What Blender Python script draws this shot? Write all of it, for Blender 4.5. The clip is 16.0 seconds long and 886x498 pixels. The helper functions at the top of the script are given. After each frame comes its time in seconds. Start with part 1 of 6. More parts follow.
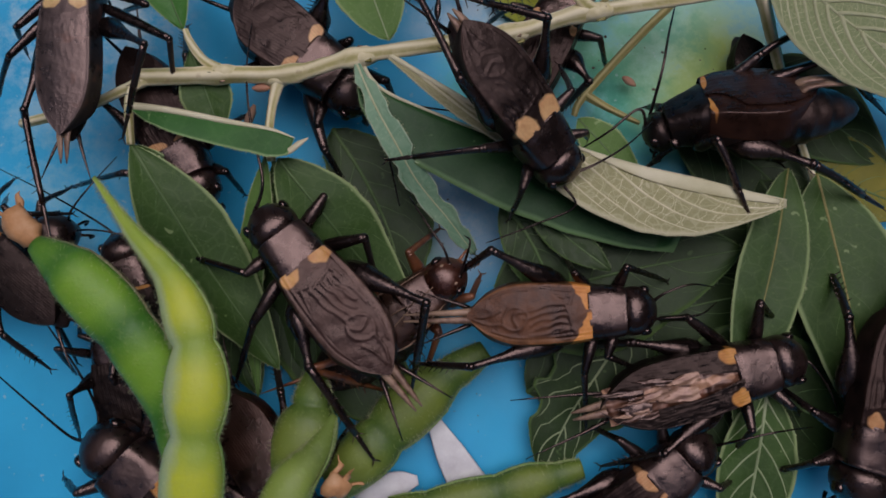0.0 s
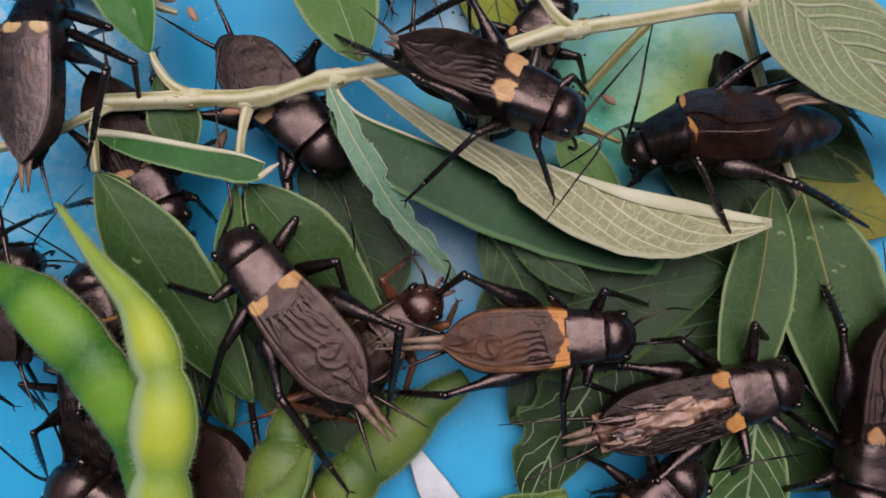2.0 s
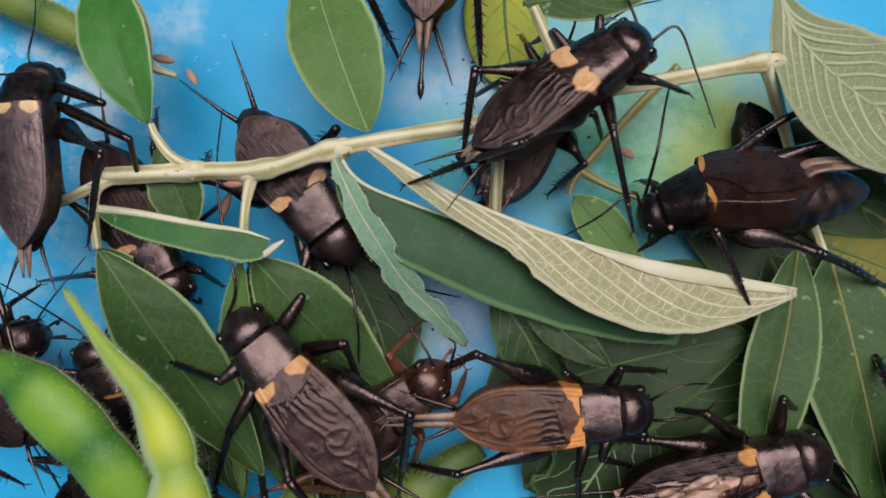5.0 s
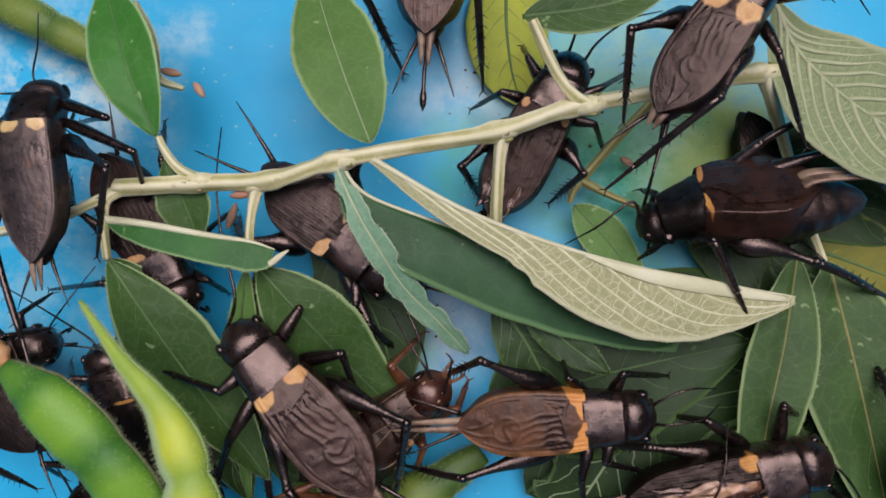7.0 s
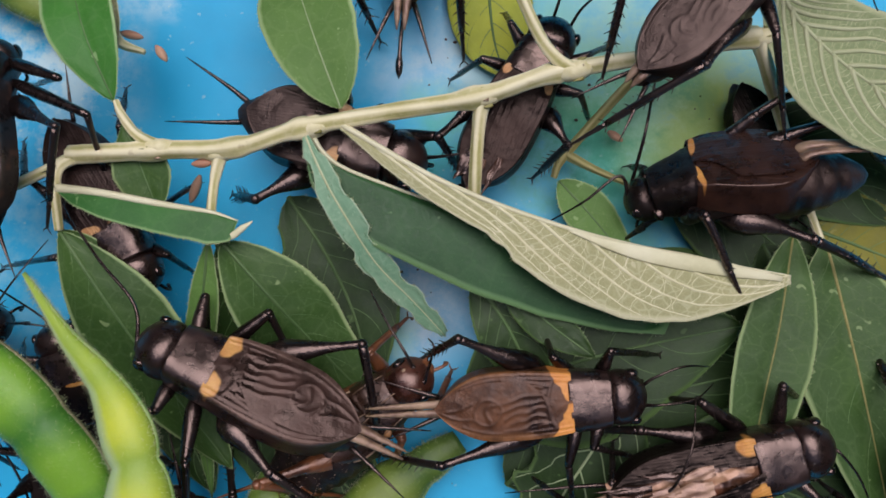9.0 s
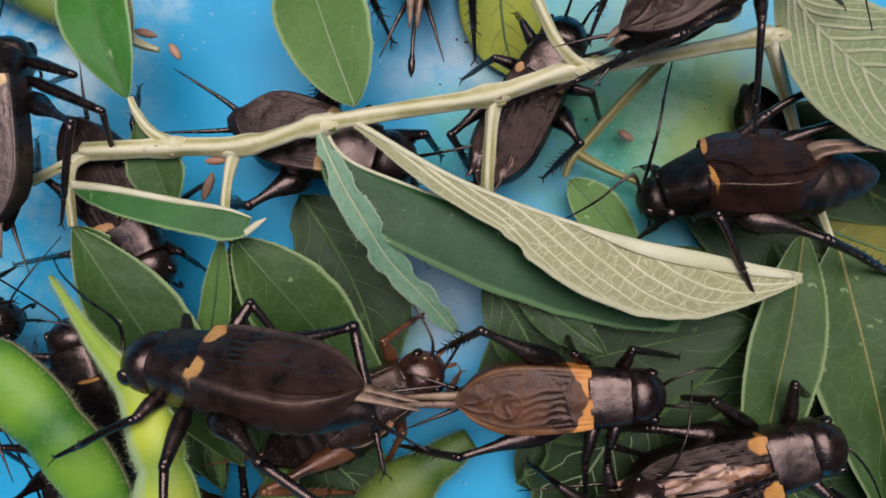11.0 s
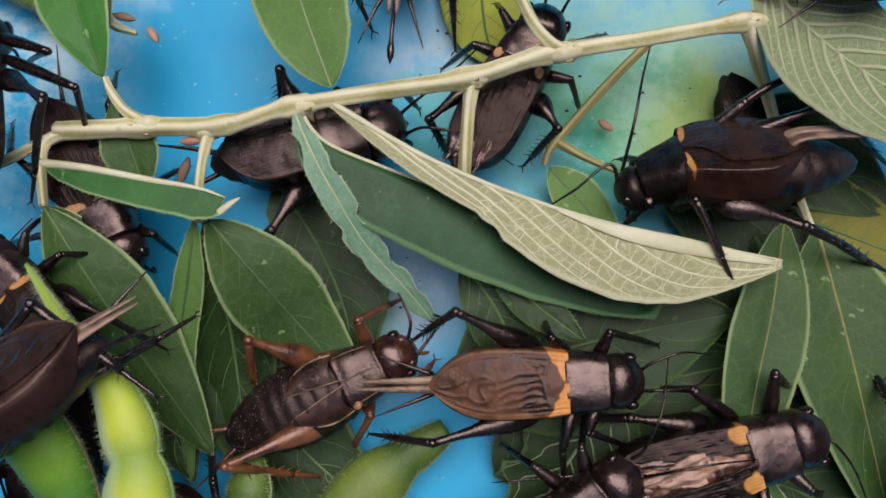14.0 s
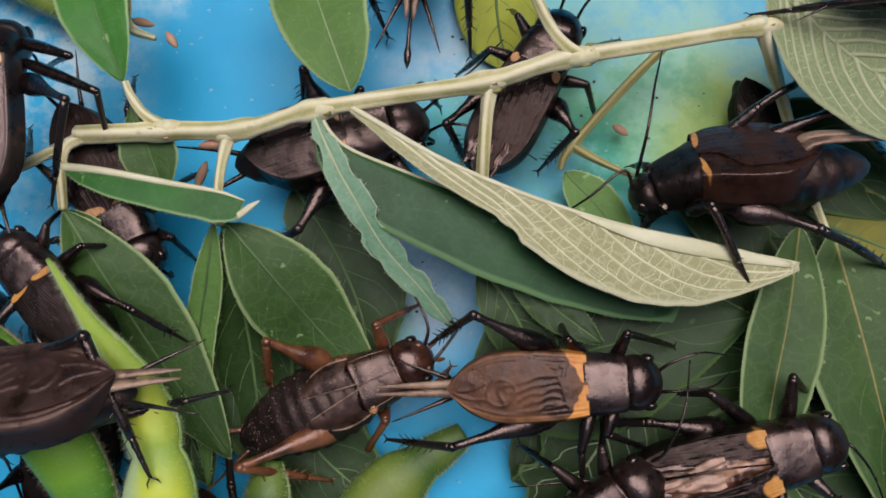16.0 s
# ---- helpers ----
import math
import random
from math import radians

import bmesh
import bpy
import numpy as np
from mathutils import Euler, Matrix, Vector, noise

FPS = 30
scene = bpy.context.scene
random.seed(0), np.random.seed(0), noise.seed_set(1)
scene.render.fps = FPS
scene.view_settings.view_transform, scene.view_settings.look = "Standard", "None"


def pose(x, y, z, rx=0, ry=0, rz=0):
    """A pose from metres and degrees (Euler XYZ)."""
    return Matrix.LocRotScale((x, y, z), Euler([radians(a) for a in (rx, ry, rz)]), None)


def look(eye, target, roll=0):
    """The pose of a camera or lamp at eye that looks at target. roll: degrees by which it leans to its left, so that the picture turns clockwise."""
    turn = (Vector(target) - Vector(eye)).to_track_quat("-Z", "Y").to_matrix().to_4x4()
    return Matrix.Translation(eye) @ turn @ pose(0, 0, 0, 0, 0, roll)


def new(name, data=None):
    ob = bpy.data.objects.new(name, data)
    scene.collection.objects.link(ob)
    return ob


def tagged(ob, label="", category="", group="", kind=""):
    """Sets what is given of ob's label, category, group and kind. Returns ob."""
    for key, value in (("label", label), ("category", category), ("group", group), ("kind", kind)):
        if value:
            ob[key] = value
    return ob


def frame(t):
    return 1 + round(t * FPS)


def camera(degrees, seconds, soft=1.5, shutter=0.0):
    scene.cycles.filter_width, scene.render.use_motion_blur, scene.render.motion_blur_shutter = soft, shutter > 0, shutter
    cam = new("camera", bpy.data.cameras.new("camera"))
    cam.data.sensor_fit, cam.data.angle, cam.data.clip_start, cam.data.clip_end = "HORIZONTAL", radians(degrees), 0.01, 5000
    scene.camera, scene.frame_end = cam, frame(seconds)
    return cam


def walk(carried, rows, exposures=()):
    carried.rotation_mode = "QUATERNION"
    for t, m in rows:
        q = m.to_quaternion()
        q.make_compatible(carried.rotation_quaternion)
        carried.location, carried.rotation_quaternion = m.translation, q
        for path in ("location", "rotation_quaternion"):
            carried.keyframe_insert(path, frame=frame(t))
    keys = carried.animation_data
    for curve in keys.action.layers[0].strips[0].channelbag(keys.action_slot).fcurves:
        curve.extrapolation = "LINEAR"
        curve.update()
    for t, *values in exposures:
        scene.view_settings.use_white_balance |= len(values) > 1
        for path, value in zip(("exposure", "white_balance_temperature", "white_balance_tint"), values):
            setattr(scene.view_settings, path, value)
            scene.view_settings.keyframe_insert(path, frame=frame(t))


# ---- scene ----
# A shallow blue tray seen from above: soybean sprigs and pods with field crickets on them.
# Every length below is in millimetres; MM turns it into metres.
MM = 0.001


def stand(x, y, z, rx=0, ry=0, rz=0):
    return pose(x * MM, y * MM, z * MM, rx, ry, rz)


cam = camera(60, 16.0, soft=1.7)
walk(cam, [
    (0, stand(-4.10, -12.16, 139.20, 5.89, 0.84, -0.07)),
    (0.5, stand(-4.15, -11.45, 139.25, 5.86, 0.80, -0.31)),
    (1, stand(-2.80, -9.24, 139.40, 6.23, 0.83, -0.50)),
    (1.5, stand(-2.77, -9.00, 138.86, 6.19, 0.63, -0.69)),
    (2, stand(-1.71, -10.05, 135.71, 6.98, 0.38, -0.94)),
    (2.5, stand(-2.70, -6.05, 129.90, 7.28, 0.45, -1.07)),
    (3, stand(-2.64, -3.32, 131.68, 7.23, 0.88, -1.29)),
    (3.5, stand(-2.84, 0.16, 133.28, 6.72, 1.35, -1.40)),
    (4, stand(-1.51, 3.96, 133.24, 4.77, 1.87, -1.45)),
    (4.2, stand(-0.66, 5.16, 133.65, 3.87, 1.83, -1.32)),
    (6.3, stand(-0.19, 8.99, 133.53, 3.92, 1.58, -1.46)),
    (6.5, stand(0.92, 9.16, 135.18, 3.86, 2.28, -1.37)),
    (7, stand(1.20, 9.27, 135.64, 3.83, 2.56, -1.42)),
    (7.5, stand(1.73, 8.45, 133.73, 4.17, 2.56, -1.59)),
    (8, stand(4.39, 6.70, 129.44, 4.20, 2.17, -1.30)),
    (8.5, stand(4.30, 6.10, 128.72, 4.13, 2.43, -1.15)),
    (9, stand(3.59, 4.84, 128.10, 4.37, 2.09, -1.03)),
    (11.5, stand(1.47, 2.35, 128.40, 5.39, 1.94, -0.91)),
    (12, stand(2.18, 0.42, 127.55, 5.95, 1.79, -0.95)),
    (12.5, stand(2.26, -0.72, 127.37, 5.95, 1.65, -0.90)),
    (13, stand(2.57, -1.91, 127.11, 6.26, 1.89, -0.75)),
    (13.5, stand(3.14, -4.08, 126.23, 7.24, 1.48, -0.65)),
    (14, stand(4.05, -3.67, 126.10, 7.40, 1.55, -0.53)),
    (14.5, stand(4.39, -4.08, 126.10, 7.82, 1.69, -0.55)),
    (15, stand(4.48, -3.78, 126.59, 8.05, 1.61, -0.44)),
    (15.5, stand(2.25, -4.55, 126.63, 8.35, 1.38, -0.61)),
    (16, stand(1.09, -4.95, 126.32, 8.29, 1.41, -0.61))
], exposures=[(0, -0.54, 6500, 19), (1, -0.48, 6500, 18), (1.5, -0.35, 6500, 17.5), (2, 0.02, 6500, 16), (3, 0.16, 6470, 13.5), (3.5, 0.21, 6450, 13), (9, 0.22, 6450, 12), (11.5, 0.23, 6500, 11.5), (16, 0.23, 6550, 11)])

# ---- light: soft daylight from an open sky ----
world = bpy.data.worlds.new("sky")
scene.world = world
world.use_nodes = True
sky = world.node_tree.nodes.new("ShaderNodeTexSky")
sky.sky_type, sky.sun_disc = "NISHITA", False
sky.sun_elevation, sky.sun_rotation = radians(66), radians(20)
background = world.node_tree.nodes["Background"]
background.inputs["Strength"].default_value = 0.095
world.node_tree.links.new(sky.outputs[0], background.inputs["Color"])
sun = new("sun", bpy.data.lights.new("sun", "SUN"))
sun.data.energy, sun.data.angle, sun.data.color = 3.5, radians(62), (1.0, 0.97, 0.93)
sun.matrix_world = look((0.13, 0.36, 0.86), (0, 0, 0))


# ---- materials ----
class Nodes:
    """A small wrapper that adds and joins shader nodes."""

    def __init__(self, name):
        self.mat = bpy.data.materials.new(name)
        self.mat.use_nodes = True
        self.tree = self.mat.node_tree
        self.bsdf = self.tree.nodes["Principled BSDF"]

    def add(self, kind, **values):
        node = self.tree.nodes.new("ShaderNode" + kind)
        for key, value in values.items():
            node.inputs[key.replace("_", " ")].default_value = value
        return node

    def join(self, a, b, slot=None):
        self.tree.links.new(a, b if slot is None else b.inputs[slot])

    def coords(self, which="Object"):
        return self.add("TexCoord").outputs[which]

    def noise(self, vector, scale, detail=4.0, rough=0.55):
        node = self.add("TexNoise", Scale=scale, Detail=detail, Roughness=rough)
        self.join(vector, node, "Vector")
        return node.outputs["Fac"]

    def ramp(self, fac, stops):
        node = self.add("ValToRGB")
        ramp = node.color_ramp
        while len(ramp.elements) < len(stops):
            ramp.elements.new(0.5)
        for element, (place, colour) in zip(ramp.elements, stops):
            element.position, element.color = place, (*colour, 1) if len(colour) == 3 else colour
        self.join(fac, node, "Fac")
        return node.outputs["Color"]

    def grey(self, fac, low, high, a=0.0, b=1.0):
        node = self.add("MapRange")
        for slot, value in zip(("From Min", "From Max", "To Min", "To Max"), (low, high, a, b)):
            node.inputs[slot].default_value = value
        self.join(fac, node, "Value")
        return node.outputs["Result"]

    def mix(self, fac, a, b, blend="MIX"):
        node = self.tree.nodes.new("ShaderNodeMix")
        node.data_type, node.blend_type = "RGBA", blend
        for slot, value in ((0, fac), (6, a), (7, b)):
            if isinstance(value, (int, float)):
                node.inputs[slot].default_value = value
            elif isinstance(value, tuple):
                node.inputs[slot].default_value = (*value, 1)
            else:
                self.join(value, node.inputs[slot])
        return node.outputs[2]

    def maths(self, what, a, b=0.0):
        node = self.tree.nodes.new("ShaderNodeMath")
        node.operation = what
        for slot, value in ((0, a), (1, b)):
            if isinstance(value, (int, float)):
                node.inputs[slot].default_value = value
            else:
                self.join(value, node.inputs[slot])
        return node.outputs[0]

    def attribute(self, name):
        node = self.tree.nodes.new("ShaderNodeAttribute")
        node.attribute_name = name
        return node.outputs["Fac"]

    def bump(self, height, strength=0.3, distance=0.0002, normal=None):
        node = self.add("Bump", Strength=strength, Distance=distance)
        self.join(height, node, "Height")
        if normal is not None:
            self.join(normal, node, "Normal")
        return node.outputs["Normal"]

    def done(self, colour=None, rough=None, normal=None, **values):
        for slot, value in (("Base Color", colour), ("Roughness", rough), ("Normal", normal)):
            if value is None:
                continue
            if isinstance(value, tuple):
                self.bsdf.inputs[slot].default_value = (*value, 1)
            elif isinstance(value, (int, float)):
                self.bsdf.inputs[slot].default_value = value
            else:
                self.join(value, self.bsdf, slot)
        for key, value in values.items():
            self.bsdf.inputs[key.replace("_", " ")].default_value = value
        return self.mat


def chitin(name, dark, light, rough=0.3, grain=1400, gloss=0.95, relief=0.3):
    """Horny shell: cloudy tone, pitted and faintly wrinkled, dusted with pale specks."""
    n = Nodes(name)
    at = n.coords()
    cloud, mid, fine = n.noise(at, 210, 4), n.noise(at, 560, 5, 0.65), n.noise(at, grain, 4)
    colour = n.mix(n.grey(cloud, 0.40, 0.62), dark, light)
    colour = n.mix(n.grey(mid, 0.48, 0.70, 0, 0.5), colour, light)
    colour = n.mix(n.grey(fine, 0.5, 0.8, 0, 0.25), colour, light)
    dust = n.grey(n.noise(at, 2300, 1), 0.75, 0.80, 0, 0.45)
    colour = n.mix(dust, colour, (0.27, 0.24, 0.21))
    worn = n.maths("ADD", n.maths("MULTIPLY", cloud, 0.6), n.maths("MULTIPLY", mid, 0.4))
    height = n.maths("ADD", n.maths("MULTIPLY", fine, 0.9), n.maths("MULTIPLY", mid, 3.0))
    return n.done(colour, n.grey(worn, 0.36, 0.62, rough - 0.06, rough + 0.16), n.bump(height, relief, 0.00018),
                  IOR=1.6, Specular_IOR_Level=gloss, Specular_Tint=(1.0, 0.70, 0.65, 1))


def wing_case(name, dark, light, patch=(0.62, 0.30, 0.085), rough=0.36, gloss=0.5, vein=0.3, edge_tone=None, blotch=None):
    """Horny fore wing: raised veins, a fine net between them, an ochre patch where the mark lies."""
    n = Nodes(name)
    at = n.coords()
    cloud, mid, fine = n.noise(at, 170, 4), n.noise(at, 480, 5, 0.65), n.noise(at, 1500, 4)
    cells = n.add("TexVoronoi", Scale=1500)
    cells.feature = "DISTANCE_TO_EDGE"
    n.join(at, cells, "Vector")
    web = n.maths("MULTIPLY", n.grey(cells.outputs["Distance"], 0.0, 0.22, 1, 0), n.grey(n.attribute("net"), 0, 1, 0.25, 1.0))
    relief = n.attribute("ridge")
    colour = n.mix(n.grey(cloud, 0.36, 0.64), dark, light)
    colour = n.mix(n.grey(mid, 0.45, 0.70, 0, 0.45), colour, light)
    colour = n.mix(n.grey(fine, 0.52, 0.8, 0, 0.3), colour, light)
    if blotch:
        colour = n.mix(n.grey(n.noise(at, 240, 2), 0.56, 0.64, 0, 0.8), colour, blotch)
    colour = n.mix(n.maths("MULTIPLY", relief, abs(vein)), colour, light if vein > 0 else dark)
    colour = n.mix(n.maths("MULTIPLY", web, 0.3), colour, light if vein > 0 else dark)
    if edge_tone:
        colour = n.mix(n.maths("MULTIPLY", n.attribute("rim"), n.grey(mid, 0.35, 0.6, 0.3, 1.0)), colour, edge_tone)
    tint = n.mix(n.grey(mid, 0.35, 0.65), patch, (patch[0] * 0.72, patch[1] * 0.60, patch[2] * 0.55))
    edge = n.maths("ADD", n.attribute("mark"), n.grey(n.noise(at, 520, 4), 0.2, 0.8, -0.16, 0.16))
    colour = n.mix(n.grey(edge, 0.38, 0.66), colour, tint)
    lane = n.maths("ADD", n.maths("MULTIPLY", n.attribute("lane"), 15.0), n.maths("MULTIPLY", cloud, 9.0))
    rib = n.grey(n.maths("SINE", lane), 0.2, 1.0)
    colour = n.mix(n.maths("MULTIPLY", rib, 0.14), colour, light)
    height = n.maths("ADD", n.maths("ADD", n.maths("MULTIPLY", web, 0.28), n.maths("MULTIPLY", fine, 0.6)),
                     n.maths("ADD", n.maths("MULTIPLY", rib, 0.22), n.maths("MULTIPLY", mid, 0.9)))
    n.join(n.grey(n.attribute("flank"), 0, 1, gloss, gloss * 0.2), n.bsdf, "Specular IOR Level")
    worn = n.maths("ADD", n.maths("MULTIPLY", cloud, 0.55), n.maths("MULTIPLY", mid, 0.45))
    return n.done(colour, n.grey(worn, 0.36, 0.62, rough - 0.08, rough + 0.16), n.bump(height, 0.34, 0.00016),
                  IOR=1.6, Specular_Tint=(1.0, 0.70, 0.65, 1))


def leaf_skin(name, base, deep, vein, net=0.3, rough=0.5, hairs=0.3, rim=0.45, size=1.0):
    """Leaf surface: blotches, a fine net of veins in the leaf's own metres, pale margin."""
    n = Nodes(name)
    uv = n.coords("UV")
    at = n.coords()
    cloud, fine = n.noise(at, 90, 4), n.noise(at, 1800, 3)
    warp = n.add("TexNoise", Scale=300, Detail=2)
    n.join(uv, warp, "Vector")
    shift = n.mix(0.0012, uv, warp.outputs["Color"], "ADD")
    cells = n.add("TexVoronoi", Scale=330 * size)
    cells.feature = "DISTANCE_TO_EDGE"
    n.join(shift, cells, "Vector")
    small = n.add("TexVoronoi", Scale=900 * size)
    small.feature = "DISTANCE_TO_EDGE"
    n.join(shift, small, "Vector")
    lines = n.maths("MAXIMUM", n.grey(cells.outputs["Distance"], 0.02, 0.09, 1, 0),
                    n.grey(small.outputs["Distance"], 0.02, 0.1, 0.4, 0))
    tone = n.add("ObjectInfo").outputs["Random"]
    colour = n.mix(n.grey(cloud, 0.3, 0.7), deep, base)
    colour = n.mix(n.grey(tone, 0, 1, 0, 0.3), colour, deep)
    colour = n.mix(n.maths("MULTIPLY", lines, net), colour, vein)
    colour = n.mix(n.grey(fine, 0.6, 0.8, 0, hairs), colour, vein)
    spots = n.grey(n.noise(at, 420, 2), 0.70, 0.73, 0, 0.5)
    colour = n.mix(spots, colour, vein)
    colour = n.mix(n.grey(n.attribute("across"), 0.89, 0.965, 0, rim), colour, vein)
    height = n.maths("ADD", n.maths("MULTIPLY", lines, net * 2), n.maths("MULTIPLY", fine, 0.5))
    return n.done(colour, n.grey(fine, 0.3, 0.7, rough - 0.06, rough + 0.12), n.bump(height, 0.35, 0.0002),
                  Subsurface_Weight=0.0, Specular_IOR_Level=0.26)


def plain_skin(name, a, b, c, rough=0.55, scale=120, glow=0.0):
    """Stem and pod skin in three tones."""
    n = Nodes(name)
    at = n.coords()
    cloud, fine = n.noise(at, scale, 5), n.noise(at, 1600, 4)
    colour = n.ramp(cloud, [(0.30, a), (0.5, b), (0.72, c)])
    colour = n.mix(n.grey(fine, 0.55, 0.85, 0, 0.4), colour, c)
    return n.done(colour, n.grey(fine, 0.3, 0.7, rough - 0.08, rough + 0.12), n.bump(fine, 0.3, 0.0002),
                  Subsurface_Weight=glow, Subsurface_Radius=(0.003, 0.004, 0.001), Subsurface_Scale=0.5)


def pod_skin(name, rim, flesh, seed_tone, band=None):
    """Pod skin: thin and light where a seed presses from inside, duller between the seeds."""
    n = Nodes(name)
    at = n.coords()
    cloud, fine = n.noise(at, 110, 5), n.noise(at, 1500, 4)
    colour = n.mix(n.grey(cloud, 0.3, 0.7), rim, flesh)
    full = n.maths("ADD", n.attribute("swell"), n.grey(n.noise(at, 200, 3), 0.2, 0.8, -0.22, 0.22))
    colour = n.mix(n.grey(full, 0.0, 0.7, 0.15, 0.8), colour, seed_tone)
    colour = n.mix(n.grey(n.attribute("swell"), 0.0, 0.10, 0.35, 0.0), colour, rim)
    if band:
        edge = n.maths("ADD", n.attribute("flank"), n.grey(n.noise(at, 260, 3), 0.2, 0.8, -0.15, 0.15))
        colour = n.mix(n.grey(edge, 0.25, 0.6, 0, 0.85), colour, band)
    colour = n.mix(n.grey(fine, 0.52, 0.8, 0, 0.25), colour, (0.36, 0.46, 0.16))
    return n.done(colour, n.grey(fine, 0.3, 0.7, 0.42, 0.62), n.bump(fine, 0.35, 0.0002),
                  Subsurface_Weight=0.15, Subsurface_Radius=(0.003, 0.004, 0.001), Subsurface_Scale=0.5)


def stem_skin(name, groove, flank, crest_tone):
    """Ribbed stem: cream crests, green grooves, brownish scars."""
    n = Nodes(name)
    at = n.coords()
    cloud, fine = n.noise(at, 160, 4), n.noise(at, 1500, 4)
    rib = n.maths("ADD", n.grey(n.attribute("crest"), 0, 1, 0.12, 0.85), n.grey(cloud, 0.3, 0.7, -0.22, 0.22))
    colour = n.ramp(rib, [(0.10, groove), (0.42, flank), (0.8, crest_tone)])
    colour = n.mix(n.grey(fine, 0.5, 0.8, 0, 0.45), colour, crest_tone)
    colour = n.mix(n.grey(n.noise(at, 330, 3), 0.66, 0.74, 0, 0.5), colour, (0.36, 0.24, 0.12))
    return n.done(colour, n.grey(fine, 0.3, 0.7, 0.48, 0.68), n.bump(fine, 0.35, 0.0002))


def tray_plastic():
    """Blue plastic with chalky scuffs and soft teal, yellow-green and pale patches."""
    n = Nodes("tray_plastic")
    at = n.coords()
    cloud, mid, fine = n.noise(at, 28, 5), n.noise(at, 130, 5, 0.7), n.noise(at, 1500, 3)
    colour = n.mix(n.grey(cloud, 0.3, 0.7), (0.012, 0.325, 0.61), (0.024, 0.455, 0.80))
    wobble = n.add("TexNoise", Scale=60, Detail=4)
    n.join(at, wobble, "Vector")
    moved = n.mix(0.018, at, wobble.outputs["Color"], "ADD")
    for (x, y, _), radius, patch_tone, amount, ragged in FLOOR_PATCHES:
        d = n.add("VectorMath")
        d.operation = "DISTANCE"
        n.join(moved, d.inputs[0])
        d.inputs[1].default_value = ((x + 9) * MM, (y + 9) * MM, 9 * MM)
        near = n.grey(d.outputs["Value"], radius * MM * 0.35, radius * MM, amount, 0)
        if ragged:
            near = n.maths("MULTIPLY", near, n.grey(mid, 0.42, 0.6))
        else:
            near = n.maths("MULTIPLY", near, n.grey(mid, 0.36, 0.56, 0.45, 1.0))
        colour = n.mix(near, colour, patch_tone)
    specks = n.grey(n.noise(at, 560, 3), 0.665, 0.73, 0, 0.5)
    colour = n.mix(specks, colour, (0.45, 0.6, 0.65))
    return n.done(colour, n.grey(mid, 0.3, 0.7, 0.38, 0.55), n.bump(fine, 0.08, 0.0002), Specular_IOR_Level=0.3)


# coloured patches of the tray floor: centre, reach, colour, strength, ragged
WHITE, TEAL, LIME = (0.58, 0.70, 0.74), (0.06, 0.42, 0.33), (0.42, 0.58, 0.10)
FLOOR_PATCHES = [
    ((-75.2, 49.7, 0.0), 26, WHITE, 0.8, True),
    ((-82.0, 15.2, 0.0), 24, (0.35, 0.6, 0.7), 0.5, True),
    ((-50.8, 59.4, 0.0), 7, WHITE, 0.4, True),
    ((0.1, 46.1, 0.0), 15, (0.46, 0.62, 0.74), 0.9, False),
    ((33.7, 40.3, 0.0), 36, (0.34, 0.60, 0.52), 0.9, False),
    ((-9.7, 6.1, 0.0), 20, (0.50, 0.63, 0.76), 0.9, False),
    ((24.8, 32.5, 0.0), 17, (0.10, 0.48, 0.36), 0.8, False),
    ((27.3, 23.7, 0.0), 15, TEAL, 0.85, False),
    ((-0.1, 34.0, 0.0), 11, TEAL, 0.7, False),
    ((-13.0, 3.3, 0.0), 9, (0.12, 0.50, 0.30), 0.8, False),
    ((42.1, 36.0, -0.0), 17, LIME, 0.85, False),
    ((29.6, 40.8, 0.0), 9, LIME, 0.3, False),
    ((39.7, 42.0, 0.0), 15, (0.32, 0.58, 0.48), 0.8, False),
    ((43.1, 35.0, 0.0), 11, (0.52, 0.62, 0.11), 0.85, False),
    ((18.5, 49.4, 0.0), 12, (0.22, 0.58, 0.48), 0.7, False),
    ((23.1, 41.6, 0.0), 8, (0.16, 0.50, 0.26), 0.7, False),
    ((21.0, 30.5, 0.0), 14, (0.02, 0.27, 0.18), 0.75, True),
    ((34.0, 40.0, 0.0), 16, (0.06, 0.34, 0.20), 0.6, True),
]
TRAY = tray_plastic()
BLACK = chitin("black_chitin", (0.003, 0.002, 0.002), (0.010, 0.007, 0.007), 0.20, gloss=0.8)
BROWN = chitin("brown_chitin", (0.008, 0.005, 0.004), (0.034, 0.017, 0.012), 0.24)
RUST = chitin("rust_chitin", (0.045, 0.014, 0.007), (0.23, 0.080, 0.030), 0.30)
DUSK = chitin("dusky_chitin", (0.005, 0.003, 0.003), (0.022, 0.012, 0.011), 0.26, gloss=0.85, relief=0.2)
INK = chitin("ink_chitin", (0.003, 0.002, 0.002), (0.010, 0.007, 0.007), 0.28, gloss=0.5, relief=0.4)
UMBER = chitin("umber_chitin", (0.010, 0.005, 0.003), (0.050, 0.022, 0.014), 0.26, gloss=0.75, relief=0.24)
SHRED = chitin("wing_shred", (0.11, 0.052, 0.034), (0.42, 0.26, 0.18), 0.32)
BELLY = chitin("belly_chitin", (0.004, 0.003, 0.003), (0.022, 0.013, 0.012), 0.36, gloss=0.4, relief=0.4)
EYE = chitin("eye_gloss", (0.004, 0.003, 0.003), (0.010, 0.008, 0.008), 0.10)
STRAW = chitin("straw_membrane", (0.09, 0.048, 0.030), (0.36, 0.24, 0.16), 0.4)
MAROON = chitin("maroon_chitin", (0.012, 0.004, 0.003), (0.075, 0.024, 0.014), 0.24, gloss=0.8, relief=0.2)
